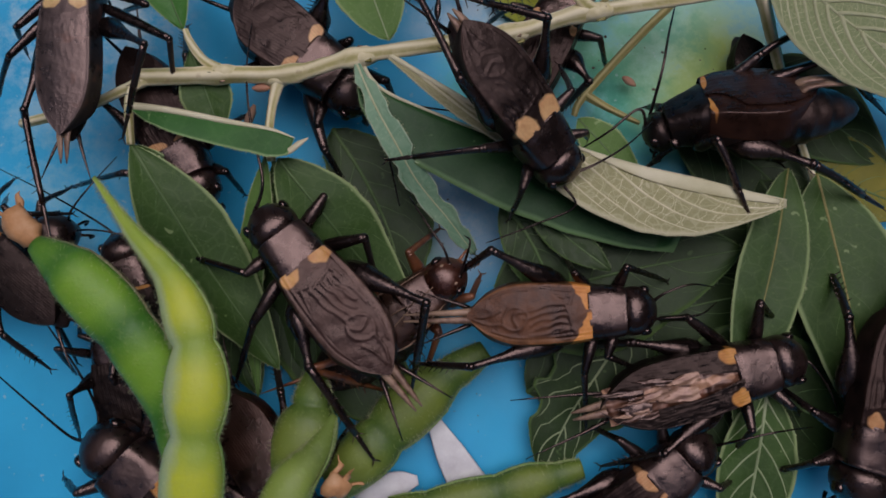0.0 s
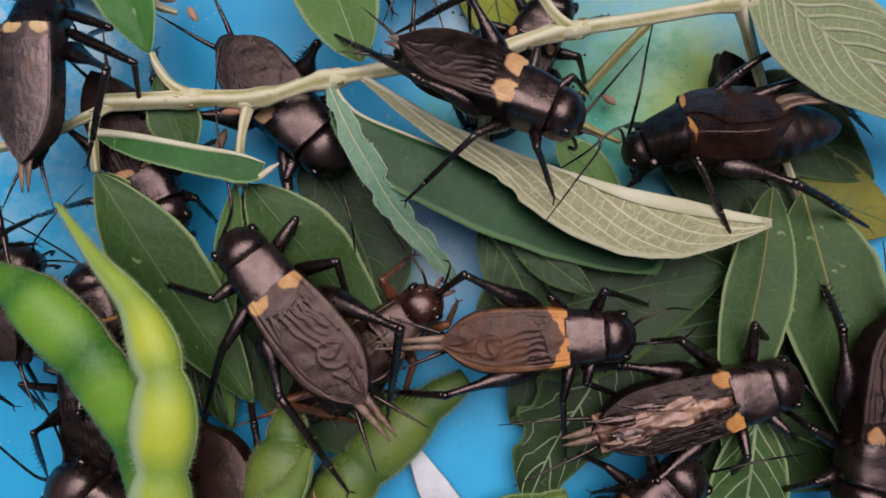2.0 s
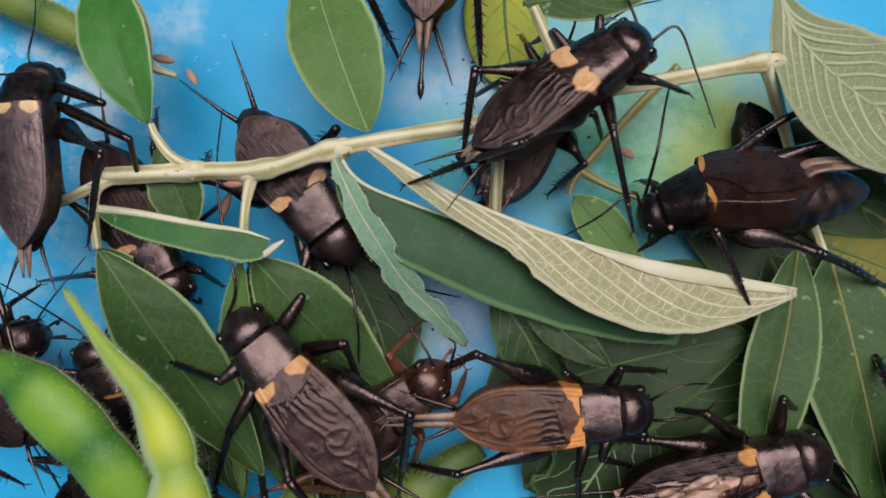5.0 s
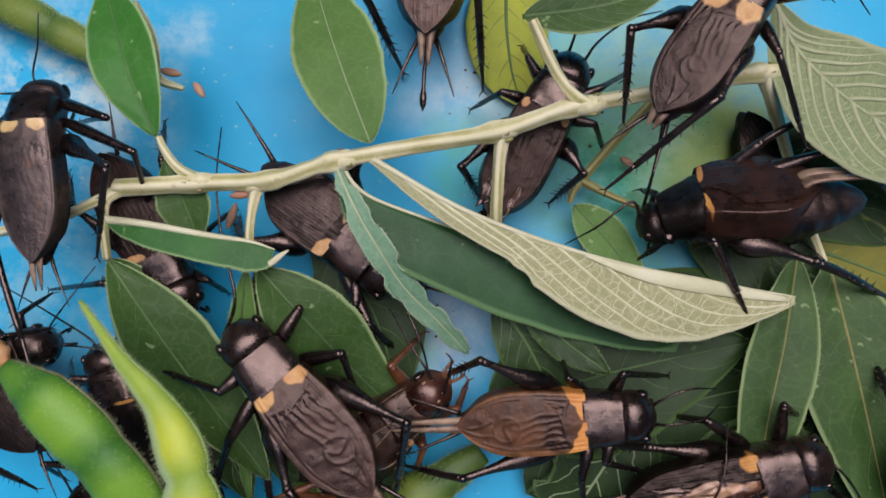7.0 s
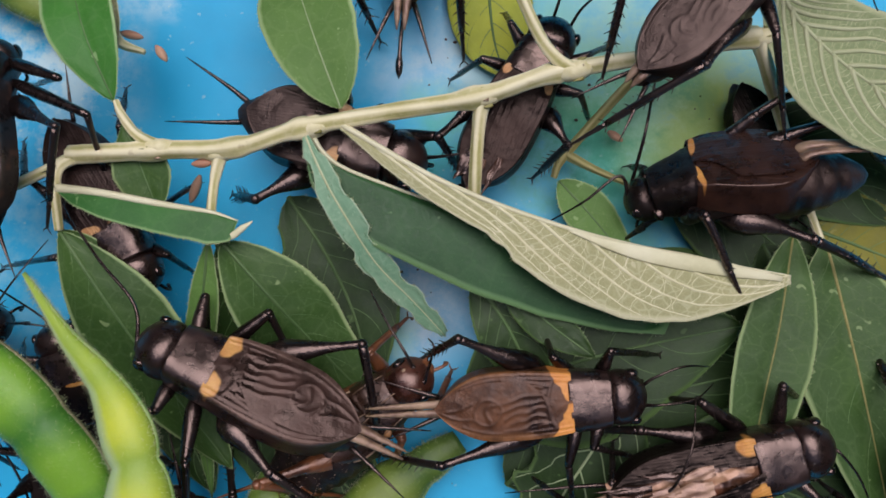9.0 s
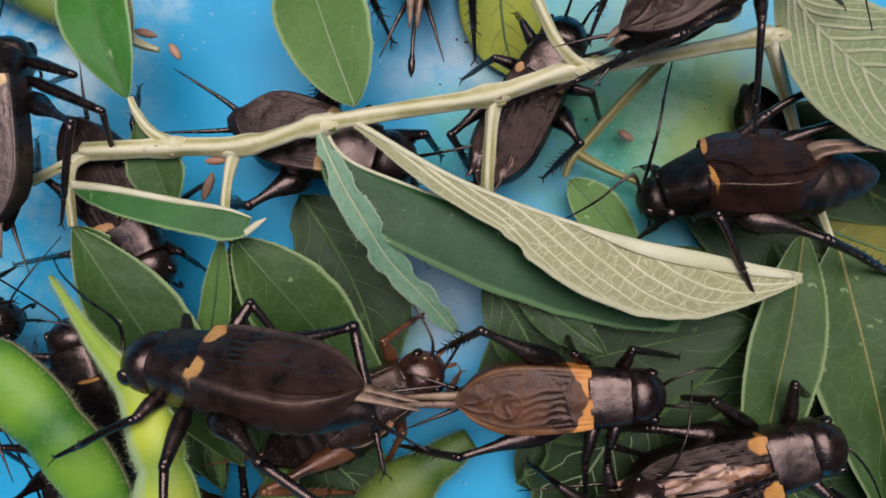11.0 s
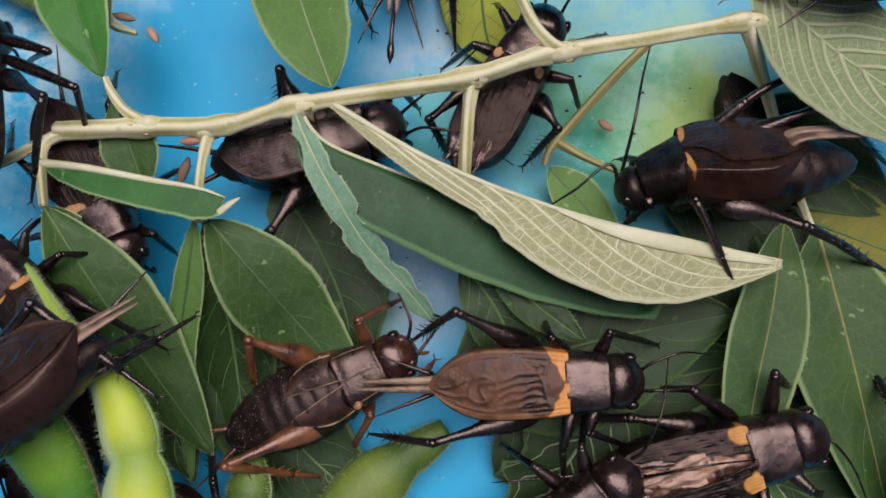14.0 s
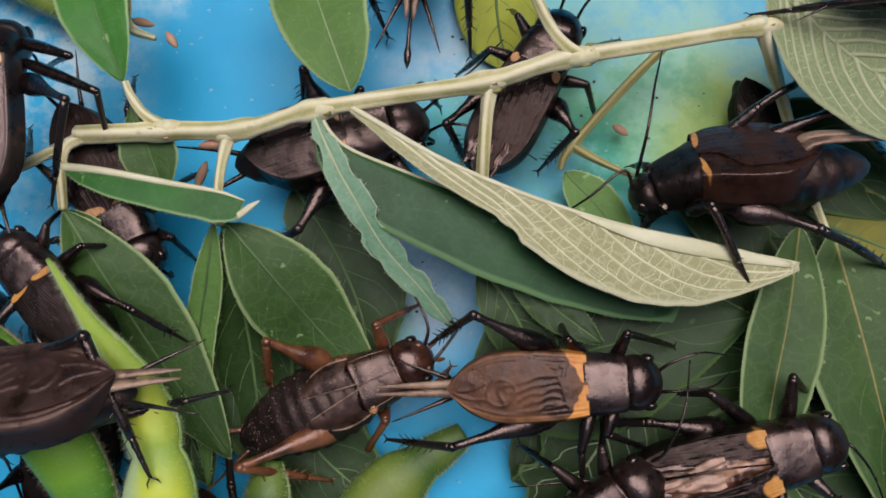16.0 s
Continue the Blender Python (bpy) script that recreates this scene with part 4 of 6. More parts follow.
# ---- the tray ----
def build_tray():
    bm = bmesh.new()
    w, d, h, n = 320.0, 260.0, 50.0, 10
    def ring(grow, z):
        out = []
        for cx, cy, a0 in ((1, 1, 0), (-1, 1, 90), (-1, -1, 180), (1, -1, 270)):
            for q in range(n + 1):
                a = radians(a0 + 90 * q / n)
                out.append(bm.verts.new((cx * (w - 50) + (50 + grow) * math.cos(a), cy * (d - 50) + (50 + grow) * math.sin(a), z)))
        return out
    rings = [ring(-6, 0), ring(0, 2), ring(4, 8), ring(18, h), ring(19, h + 2), ring(34, h + 2), ring(35, h), ring(34, h - 2), ring(22, h - 3), ring(8, 6), ring(2, -3), ring(-6, -4)]
    for a, b in zip(rings, rings[1:]):
        for k in range(len(a)):
            bm.faces.new((a[k], a[(k + 1) % len(a)], b[(k + 1) % len(a)], b[k]))
    bm.faces.new(rings[0])
    bm.faces.new(rings[-1][::-1])
    data = bpy.data.meshes.new("tray")
    bmesh.ops.recalc_face_normals(bm, faces=bm.faces)
    for v in bm.verts:
        v.co *= MM
    bm.to_mesh(data)
    bm.free()
    data.materials.append(TRAY)
    tagged(new("tray", data), "blue plastic tray with chalky scuffs and green patches", "tray", kind="structure")
    bm = bmesh.new()
    for x, y in ((-1, -1), (1, -1), (1, 1), (-1, 1)):
        bm.verts.new((x * 20, y * 20, -0.0045))
    bm.faces.new(bm.verts)
    data = bpy.data.meshes.new("ground")
    bm.to_mesh(data)
    bm.free()
    data.materials.append(EARTH)
    tagged(new("ground", data), "grey concrete ground under the tray", "ground", kind="structure")
    # plain unseen walls, added round the tray to block low sky and darken reflections
    for name, x, y, long, across in (("wall_north", 0, 1.55, 3.2, 0.1), ("wall_south", 0, -1.55, 3.2, 0.1), ("wall_east", 1.55, 0, 0.1, 3.0), ("wall_west", -1.55, 0, 0.1, 3.0)):
        bm = bmesh.new()
        bmesh.ops.create_cube(bm, size=1)
        for v in bm.verts:
            v.co = Vector((x + v.co.x * long, y + v.co.y * across, 1.0975 + v.co.z * 2.2))
        data = bpy.data.meshes.new(name)
        bm.to_mesh(data)
        bm.free()
        data.materials.append(SKY_BLOCK)
        tagged(new(name, data), "plain unseen dark wall added to block the low sky", "wall", kind="structure")


build_tray()

# ---- the main sprig ----
sprig = stem("soybean_stem", "pale cream-green ridged soybean stem lying across the tray", [
    (-54.3, 28.0, 20.0), (-40.7, 28.4, 20.0), (-30.0, 28.5, 20.0), (-20.3, 30.9, 20.5), (-8.0, 33.0, 20.0), (5.1, 34.9, 20.0),
    (16.6, 38.2, 20.0), (31.3, 40.3, 20.0), (45.3, 42.6, 20.0)], [1.35, 1.3, 1.3, 1.2, 1.2, 1.25, 1.2, 1.15, 1.1],
    knots=((0.11, 0.25), (0.25, 0.3), (0.375, 0.55), (0.62, 0.4), (0.75, 0.4), (0.99, 0.5)))
for pts, rad in (
    ([(-40.6, 28.6, 20.3), (-44.1, 30.6, 20.5), (-46.4, 33.6, 20.5), (-47.3, 35.7, 20.5)], [1.0, 0.75, 0.6, 0.5]),
    ([(-52.9, 27.9, 20.0), (-55.4, 26.0, 20.5), (-55.8, 22.7, 20.8), (-55.6, 17.0, 20.0)], [0.9, 0.75, 0.7, 0.6]),
    ([(-54.2, 27.6, 19.5), (-59.0, 26.1, 18.0), (-66.0, 24.1, 16.0), (-77.3, 22.4, 13.0)], [1.0, 0.9, 0.85, 0.8]),
    ([(-32.2, 27.9, 19.5), (-33.3, 23.6, 19.0), (-33.9, 18.8, 18.5), (-33.5, 14.7, 18.0)], [1.1, 0.75, 0.7, 0.7]),
    ([(5.8, 34.6, 19.5), (5.2, 30.7, 18.5), (4.5, 22.9, 16.0), (4.2, 15.5, 10.0)], [1.2, 0.95, 0.9, 0.9]),
    ([(19.8, 38.1, 20.4), (16.9, 39.4, 21.0), (14.1, 42.8, 22.0), (10.5, 50.5, 24.0)], [1.1, 1.05, 0.85, 0.75]),
    ([(45.3, 42.4, 20.0), (46.8, 39.6, 18.0), (50.1, 34.8, 13.0), (55.2, 24.4, 7.0), (59.6, 12.9, 5.0)], [1.3, 1.0, 0.95, 0.8, 0.6]),
):
    stem("side_stalk", "", pts, rad, parent=sprig)


def collar(centre, way, radius, seed):
    """The thick joint of the stem, lumpy, with a few dry scales round it."""
    rng = random.Random(seed)
    base = Vector(centre) - sprig.matrix_basis.translation / MM
    way = Vector(way).normalized()
    bm = bmesh.new()
    ball(bm, (0, 0, 0), (radius * 1.9, radius * 0.92, radius * 0.92), 14, 16)
    for v in bm.verts:
        v.co *= 1 + 0.16 * noise.noise(v.co * 0.9 + Vector((seed, 0, 0)))
        v.co.rotate(Vector((1, 0, 0)).rotation_difference(way))
    crest = bm.verts.layers.float.new("crest")
    for v in bm.verts:
        v[crest] = 0.7 + 0.3 * noise.noise(v.co * 1.3)
    joint = part("joint", bm, STEM, sprig, at=base)
    for k in range(3):
        a = rng.uniform(0, 2 * math.pi)
        side = way.cross(Vector((0, 0, 1))).normalized()
        out = side * math.cos(a) + Vector((0, 0, 1)) * abs(math.sin(a)) * 0.8
        root = out * radius * 0.8 + way * rng.uniform(-1, 1) * radius
        bm = bmesh.new()
        tube(bm, curve([root, root + out * 0.3 + way * rng.uniform(-0.5, 0.5), root + out * 0.4 + way * rng.uniform(-1.4, 1.4)], 7), [0.42, 0.36, 0.08], 6, 0, 0.35)
        part("dry_scale", bm, STRAW if k % 2 else STEM_TAN, joint, "small dry tan scale")


for centre, way, radius, seed in (
    ((-18.9, 31.0, 20.3), (1, 0.2, 0), 1.75, 1), ((5.6, 34.8, 20.0), (1, 0.15, 0), 1.55, 2), ((-32.4, 27.9, 19.6), (1, 0.05, 0), 1.5, 3),
    ((-41.2, 28.6, 20.2), (1, 0.05, 0), 1.55, 4), ((19.0, 38.3, 20.3), (1, 0.2, 0), 1.6, 5), ((45.3, 42.4, 19.9), (1, 0.1, 0), 1.6, 6)):
    collar(centre, way, radius, seed)
stem("twig", "thin tan forked twig on the tray floor", [(35.4, 45.5, 9.0), (28.1, 38.5, 8.0), (19.0, 28.8, 6.0), (17.3, 25.5, 5.0)], [0.7, 0.75, 0.7, 0.5], STEM_TAN, 4)
stem("twig", "thin tan forked twig on the tray floor", [(19.2, 29.1, 6.0), (23.7, 26.8, 5.0), (29.2, 24.4, 4.0)], [0.8, 0.6, 0.4], STEM_TAN, 4)
stem("twig", "short green flower twig beside a leaf", [(-51.4, 51.3, 15.0), (-49.3, 46.4, 15.5), (-45.5, 44.7, 15.0)], [0.7, 0.8, 0.4], STEM, 4)

# ---- leaves on the sprig ----
leaf("fresh green soybean leaf hanging from a twig", [(-47.6, 35.6, 20.5), (-51.0, 44.5, 22.0), (-53.9, 53.0, 21.0), (-57.2, 61.6, 18.0)], 5.4, LEAF_FRESH, fold=8, widest=0.5, vein=VEIN_GREEN, vein_size=0.4, seed=2)
leaf("pale underside of a small folded leaf", [(-50.0, 42.5, 16.0), (-50.5, 50.6, 17.0), (-52.6, 59.1, 17.0)], 2.2, LEAF_PALE, LEAF_FRESH, fold=20, vein=VEIN_PALE, vein_size=0.5, seed=12, pairs=4)
leaf("small dull green leaf behind the stem", [(-47.3, 33.7, 18.5), (-44.8, 27.3, 18.5), (-42.3, 19.8, 17.0)], 4.2, LEAF_MID, fold=5, widest=0.6, vein_size=0.6, seed=3)
slender = leaf("slender grass-green leaf with a pale upper rim", [(-55.5, 23.0, 21.0), (-49.1, 22.1, 21.6), (-39.3, 20.1, 21.8), (-33.0, 19.0, 21.4), (-29.2, 17.7, 21.0)], 3.9, LEAF_GRASS, fold=6, roll=-6, vein=VEIN_PALE, vein_size=1.7, seed=4, pairs=0, one_side=1,
     profile=[(0, 0.4), (0.12, 2.2), (0.3, 3.7), (0.6, 4.5), (0.8, 4.6), (0.93, 3.9), (1, 3.1)])
slender_base = Vector(slender.matrix_basis.translation) / MM
bm = bmesh.new()
tube(bm, curve([Vector(p) - slender_base for p in ((-32.1, 15.0, 20.8), (-30.0, 15.5, 21.4), (-28.3, 16.6, 21.8), (-26.9, 17.5, 21.8))], 13), [0.15, 0.55, 0.5, 0.12], 8, 0, 0.45)
part("curled_tip", bm, VEIN_PALE, slender)
leaf("broad green leaf folded along its midrib", [(-55.6, 17.0, 20.0), (-49.2, 6.3, 18.0), (-42.9, -4.6, 14.0), (-33.3, -19.0, 10.0)], 7.2, LEAF_MID, fold=-8, widest=0.5, vein_size=0.7, seed=5)
leaf("folded half of a green leaf", [(-55.6, 17.2, 19.0), (-49.0, 9.4, 16.0), (-40.5, -1.4, 10.0)], 3.4, LEAF_MID, fold=-6, vein_size=0.6, seed=6)
leaf("broad green leaflet with a pale midrib", [(-32.4, 15.0, 18.5), (-25.6, 6.6, 16.0), (-19.7, -0.7, 12.0), (-10.0, -11.8, 7.0)], 7.0, LEAF_MID, fold=-6, widest=0.45, seed=7, vein_size=0.8)
leaf("dark green leaflet lying below the stem", [(-33.3, 14.8, 17.5), (-31.8, 5.3, 13.0), (-30.8, -6.4, 8.0), (-29.4, -23.7, 5.0)], 6.4, LEAF_DARK, fold=-5, widest=0.55, seed=8)
leaf("narrow green leaflet with a pale edge", [(-34.5, 15.4, 18.0), (-36.3, 6.8, 15.0), (-38.5, -4.6, 11.0), (-37.8, -24.3, 6.0)], 2.6, LEAF_SOFT, fold=-10, widest=0.5, seed=9, vein_size=0.7)
leaf("narrow bluish chewed leaflet curling down", [(-19.8, 30.4, 21.2), (-16.7, 23.2, 21.4), (-13.2, 16.8, 20.2), (-9.9, 11.3, 17.0), (-4.7, 5.5, 12.0), (-0.5, 0.4, 7.0)], 2.3, LEAF_BLUE, LEAF_BLUE, fold=8, widest=0.5, blunt=0.35, chew=0.42, vein=VEIN_GREYGREEN, vein_size=0.6, seed=10)
leaf("light green leaf standing above the stem", [(-14.4, 33.5, 21.0), (-18.0, 43.6, 21.0), (-21.2, 53.3, 19.0), (-24.4, 64.3, 15.0)], 7.0, LEAF_SOFT, fold=6, widest=0.45, chew=0.03, vein=VEIN_DULL, vein_size=0.4, seed=11)
# the large leaf is folded over: its pale underside shows along one half, the green upper side along the other
folded = leaf("large folded soybean leaf showing its pale veined underside", [(-14.3, 31.2, 20.6), (0.1, 22.7, 20.0), (16.9, 16.2, 18.0), (32.4, 12.2, 16.5), (50.3, 8.6, 14.5)],
     11.2, LEAF_DARK, LEAF_PALE, roll=-8, fold=2, pairs=8, vein=VEIN_PALE, vein_size=1.2, seed=13, one_side=1, flip=True, sweep=0.36, net=15,
     rows=80,
     profile=[(0, 0.6), (0.1, 1.9), (0.22, 3.1), (0.36, 4.6), (0.37, 4.7), (0.376, 5.3), (0.408, 5.6), (0.42, 7.0), (0.48, 8.5), (0.6, 10.4), (0.67, 10.8), (0.74, 10.6), (0.8, 9.5), (0.875, 6.9), (0.95, 3.7), (1, 1.2)])
edge_base = Vector(folded.matrix_basis.translation) / MM
bm = bmesh.new()
tube(bm, curve([Vector(p) - edge_base for p in ((17.7, 15.6, 18.2), (26.5, 12.6, 17.6), (37.2, 10.3, 16.4), (48.8, 8.2, 15.0))], 25), [0.1, 0.7, 1.2, 1.3, 1.0, 0.4], 10, 0, 0.3)
part("rolled_edge", bm, VEIN_PALE, folded)
leaf("dark green half of the large folded leaf", [(-18.8, 30.2, 20.4), (-17.2, 27.5, 19.8), (-14.2, 25.2, 19.2), (-7.0, 22.3, 18.2), (4.8, 17.9, 16.4), (17.2, 12.5, 14.4), (34.2, 3.9, 11.5)], 8.5, LEAF_DEEP, fold=2, seed=14, one_side=1, pairs=0, vein=VEIN_PALE, vein_size=0.9,
     profile=[(0, 0.5), (0.08, 1.4), (0.2, 3.6), (0.35, 6.4), (0.5, 9.0), (0.68, 10.6), (0.84, 9.8), (0.93, 7.4), (1, 4.0)])
leaf("broad pale leaf underside with a net of veins", [(47.5, 53.2, 20.0), (49.8, 46.7, 20.0), (53.8, 41.4, 20.0), (59.0, 36.8, 19.5), (68.7, 30.6, 18.0), (88.8, 21.0, 12.0)], 11.0, LEAF_DARK, LEAF_GREYGREEN, fold=4, widest=0.42, blunt=0.62, pairs=9, vein=VEIN_GREYGREEN, vein_size=1.0, ribs=1.6, seed=15, flip=True, sweep=0.36, net=15,
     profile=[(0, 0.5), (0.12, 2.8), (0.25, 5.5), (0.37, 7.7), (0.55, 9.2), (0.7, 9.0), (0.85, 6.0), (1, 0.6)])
leaf("green leaf tip with a pale underside", [(9.1, 51.4, 23.0), (20.3, 52.1, 24.0), (32.0, 55.2, 24.0)], 4.0, LEAF_MID, LEAF_PALE, fold=10, seed=16)

# ---- leaves on the tray floor ----
leaf("large dark leaf lying on the tray floor", [(-25.8, 23.4, 5.0), (-19.4, 13.2, 4.5), (-14.8, 2.2, 4.0), (-13.0, -10.2, 3.5)], 9, LEAF_DARK, fold=3, seed=21, chew=0.15)
leaf("dark leaf on the tray floor", [(2.1, -10.2, 7.0), (15.0, -5.2, 8.0), (28.0, -1.9, 8.0), (45.7, 1.3, 7.0)], 13, LEAF_DARK, fold=2, seed=22)
leaf("dark narrow leaf with a pale midrib", [(4.0, 9.3, 11.0), (8.2, 3.3, 11.0), (11.5, -3.5, 10.0), (14.8, -13.6, 8.0)], 5, LEAF_DARK, fold=3, seed=23)
# dark skin carries the shade of the folded leaf above it
leaf("narrow leaf with a pale rim, darkened as if shaded", [(8.2, 9.1, 12.5), (14.7, 2.6, 13.0), (21.7, -2.8, 13.0)], 3.2, LEAF_DARK, fold=3, seed=24, vein_size=0.6)
leaf("long green leaf on the tray floor", [(53.4, 15.1, 8.5), (50.2, 1.1, 9.5), (46.5, -12.1, 10.0), (43.0, -31.7, 8.0)], 5.8, LEAF_MID, fold=6, seed=25, vein=STEM_TAN, vein_size=0.55)
leaf("long green leaf with a yellowish midrib", [(58.7, 14.3, 7.5), (60.5, 2.8, 8.5), (62.5, -9.9, 9.0), (66.5, -33.4, 8.0)], 9.5, LEAF_MID, fold=6, seed=26, vein=STEM_TAN, vein_size=0.8, widest=0.5)
leaf("dull yellow-brown leaf under the sprig", [(58.5, 16.6, 3.0), (65.8, 13.6, 3.0), (77.6, 8.5, 3.0)], 8, LEAF_OCHRE, fold=2, seed=27)
leaf("broad dark leaf spread under the sprig", [(21.7, 10.2, 2.0), (33.8, -0.1, 2.5), (45.5, -12.5, 2.5), (58.3, -29.8, 2.0)], 17, LEAF_DARK, fold=1, seed=37, pairs=8)
leaf("dark leaf under a brown cricket", [(8.5, -23.4, 3.0), (19.6, -15.7, 3.5), (32.2, -9.8, 3.5), (51.1, -5.6, 3.0)], 11, LEAF_DARK, fold=1, seed=38, chew=0.12)
leaf("dark leaf at the tray's edge", [(50.7, 14.2, 3.0), (56.7, 1.4, 3.5), (59.2, -10.9, 3.5), (61.3, -29.6, 3.0)], 10, LEAF_DARK, fold=1, seed=39)
leaf("chewed dark leaf with pale veins", [(29.4, -6.1, 6.0), (22.3, -17.2, 6.0), (15.5, -27.4, 5.0), (10.7, -37.5, 4.0)], 9, LEAF_DARK, fold=2, seed=28, chew=0.22, vein=VEIN_DULL, vein_size=0.8, ribs=0.9)
leaf("grey-green leaf with pale veins", [(47.9, -22.4, 9.0), (46.7, -31.8, 8.0), (44.8, -42.1, 7.0), (43.4, -52.3, 6.0)], 6.5, LEAF_MID, fold=4, seed=29, vein=VEIN_DULL, vein_size=0.9, ribs=0.9, net=0)
leaf("small green leaf on the patchy floor", [(18.1, 25.0, 5.0), (23.3, 18.8, 5.5), (30.1, 9.7, 5.0)], 3.8, LEAF_SOFT, fold=4, seed=30, vein_size=0.6)
leaf("yellow leaf on the tray floor", [(8.5, 71.8, 2.0), (7.7, 60.4, 2.0), (8.3, 50.2, 2.0), (10.1, 43.0, 2.0)], 7.2, LEAF_YELLOW, fold=2, seed=31)
leaf("dark leaf below the middle of the tray", [(-36.6, -1.4, 8.0), (-28.0, -10.1, 6.0), (-20.2, -19.8, 5.0), (-8.5, -29.6, 4.0)], 10, LEAF_DARK, fold=2, seed=32)
leaf("dark leaf by the tray corner", [(36.0, 23.1, 3.0), (48.1, 17.9, 3.0), (61.5, 5.1, 3.0)], 9, LEAF_DARK, fold=2, seed=33)
leaf("dark leaf under a resting cricket", [(49.0, 34.4, 3.0), (59.8, 27.2, 3.5), (73.5, 17.2, 3.0)], 9, LEAF_DARK, fold=2, seed=36)
leaf("dark leaf under the crickets", [(32.9, -22.9, 3.0), (49.1, -23.8, 4.0), (70.8, -33.3, 4.0)], 12, LEAF_DARK, fold=2, seed=34)
leaf("dark leaf under the pods", [(-50.0, 3.4, 9.0), (-43.4, -10.1, 7.0), (-37.8, -23.7, 5.0)], 5.5, LEAF_DARK, fold=2, seed=35)

# ---- pods ----
green_pod = pod("plump green bean pod with a dried orange stalk end", [(-66.2, 0.3, 27.0), (-58.6, -5.2, 28.0), (-51.4, -13.4, 26.5), (-46.6, -23.2, 23.0), (-43.0, -38.8, 19.5)], [1.5, 4.1, 4.5, 4.2, 3.8, 3.0], 3.2, POD_GREEN, seed=1, hairs=1100, seam=SEAM_BROWN, bulge=0.06)
lime_pod = pod("hairy lime-green bean pod bulging with seeds", [(-58.0, 10.3, 27.0), (-51.1, 1.9, 29.0), (-44.5, -5.6, 30.0), (-40.9, -15.2, 30.0), (-40.9, -26.4, 29.0), (-42.3, -39.5, 26.0)], [0.25, 0.8, 1.6, 2.6, 3.6, 4.0, 4.1, 3.9], 4.3, POD_LIME, seed=2, hairs=2600, bulge=0.19)
pod("green bean pod on the tray floor", [(-26.8, -19.0, 12.0), (-27.6, -26.6, 13.0), (-30.0, -34.7, 13.0), (-32.7, -46.4, 12.0)], [1.5, 4.5, 4.3, 2.8], 2, POD_DULL_SHADED, seed=4, hairs=1300, bulge=0.18)
pod("pale green tapering end of a bean pod", [(-23.4, -26.0, 14.0), (-25.7, -31.4, 17.0), (-29.2, -36.1, 19.0), (-32.9, -44.5, 19.0)], [0.5, 2.2, 3.2, 3.8], 1.5, POD_SOFT, seed=5, hairs=700)
pod("yellow-green bean pod under the crickets", [(1.3, -15.9, 6.0), (-8.4, -22.6, 6.5), (-17.0, -31.0, 7.0), (-24.5, -38.5, 7.0)], [1.8, 4.2, 4.6, 3.2], 2.4, POD_DULL_SHADED, seed=6, hairs=1250, bulge=0.16)
pod("green bean pod beside a chewed leaf", [(-15.1, -42.9, 6.0), (-2.6, -41.2, 5.0), (8.9, -38.4, 5.0), (17.7, -36.1, 4.5)], [2.2, 3.0, 3.0, 1.6], 3, POD_DULL_SHADED, seed=7, hairs=1200)
pod("yellow-green bean pod by the tray wall", [(-89.8, 66.7, 7.0), (-78.4, 62.1, 7.0), (-70.2, 57.7, 7.0), (-61.1, 52.3, 7.0)], [2.6, 2.9, 2.9, 1.8], 2.5, POD_DULL_SHADED, seed=8, hairs=1150)


def husk(label, centre, way, length, radius, material, lobes=4):
    """A dry calyx: a cup with pointed lobes."""
    bm = bmesh.new()
    way = Vector(way).normalized()
    tube(bm, [way * length * q / 6 for q in range(7)], [radius * 0.35, radius * 0.8, radius, radius * 1.05, radius * 0.8], 10, 3)
    side = way.cross(Vector((0, 0, 1))).normalized()
    for q in range(lobes):
        a = 2 * math.pi * q / lobes
        out = side * math.cos(a) + side.cross(way) * math.sin(a)
        root = way * length * 0.85 + out * radius * 0.6
        tube(bm, curve([root, root + way * 1.5 + out * 0.6, root + way * 2.4 + out * 1.8], 7), [0.6, 0.5, 0.1], 5, 0, 0.5)
    for v in bm.verts:
        v.co += Vector((noise.noise(v.co * 0.5), noise.noise(v.co * 0.5 + Vector((9, 0, 0))), 0.6 * noise.noise(v.co * 0.6 + Vector((0, 5, 0))))) * 0.9
        v.co.z *= 0.7
    ob = thing("husk", stand(*centre), label, "husk", "dry husks")
    part("cup", bm, material, ob)
    return ob


dry_end = husk("dried orange husk at the end of a pod", (-65.9, 0.0, 27.0), Vector((-71.0, 6.0, 27.0)) - Vector((-65.9, 0.0, 27.0)), 7, 2.1, HUSK, 3)
husk("dried orange husk with curled lobes", (-24.3, -38.2, 17.0), Vector((-18.6, -32.6, 17.0)) - Vector((-24.3, -38.2, 17.0)), 4, 2.2, HUSK, 4)


def bud(label, a, b, radius):
    a, b = Vector(a), Vector(b)
    bm = bmesh.new()
    tube(bm, [(b - a) * q / 8 for q in range(9)], [radius * s for s in (0.3, 0.8, 1.0, 0.95, 0.75, 0.2)], 9)
    ob = thing("flower_bud", stand(*a), label, "flower bud", "flower buds")
    part("petals", bm, BUD, ob)


bud("small pinkish-brown dry flower bud", (-49.9, 48.3, 14.0), (-46.2, 47.4, 14.0), 0.72)
bud("small pinkish-brown dry flower bud", (-43.8, 45.7, 15.0), (-42.1, 43.2, 15.0), 0.72)
bud("small pinkish-brown dry flower bud", (-38.6, 26.4, 10.0), (-40.5, 22.2, 9.0), 0.8)
bud("small pinkish-brown dry flower bud", (26.6, 33.3, 3.0), (29.0, 31.6, 3.0), 0.72)
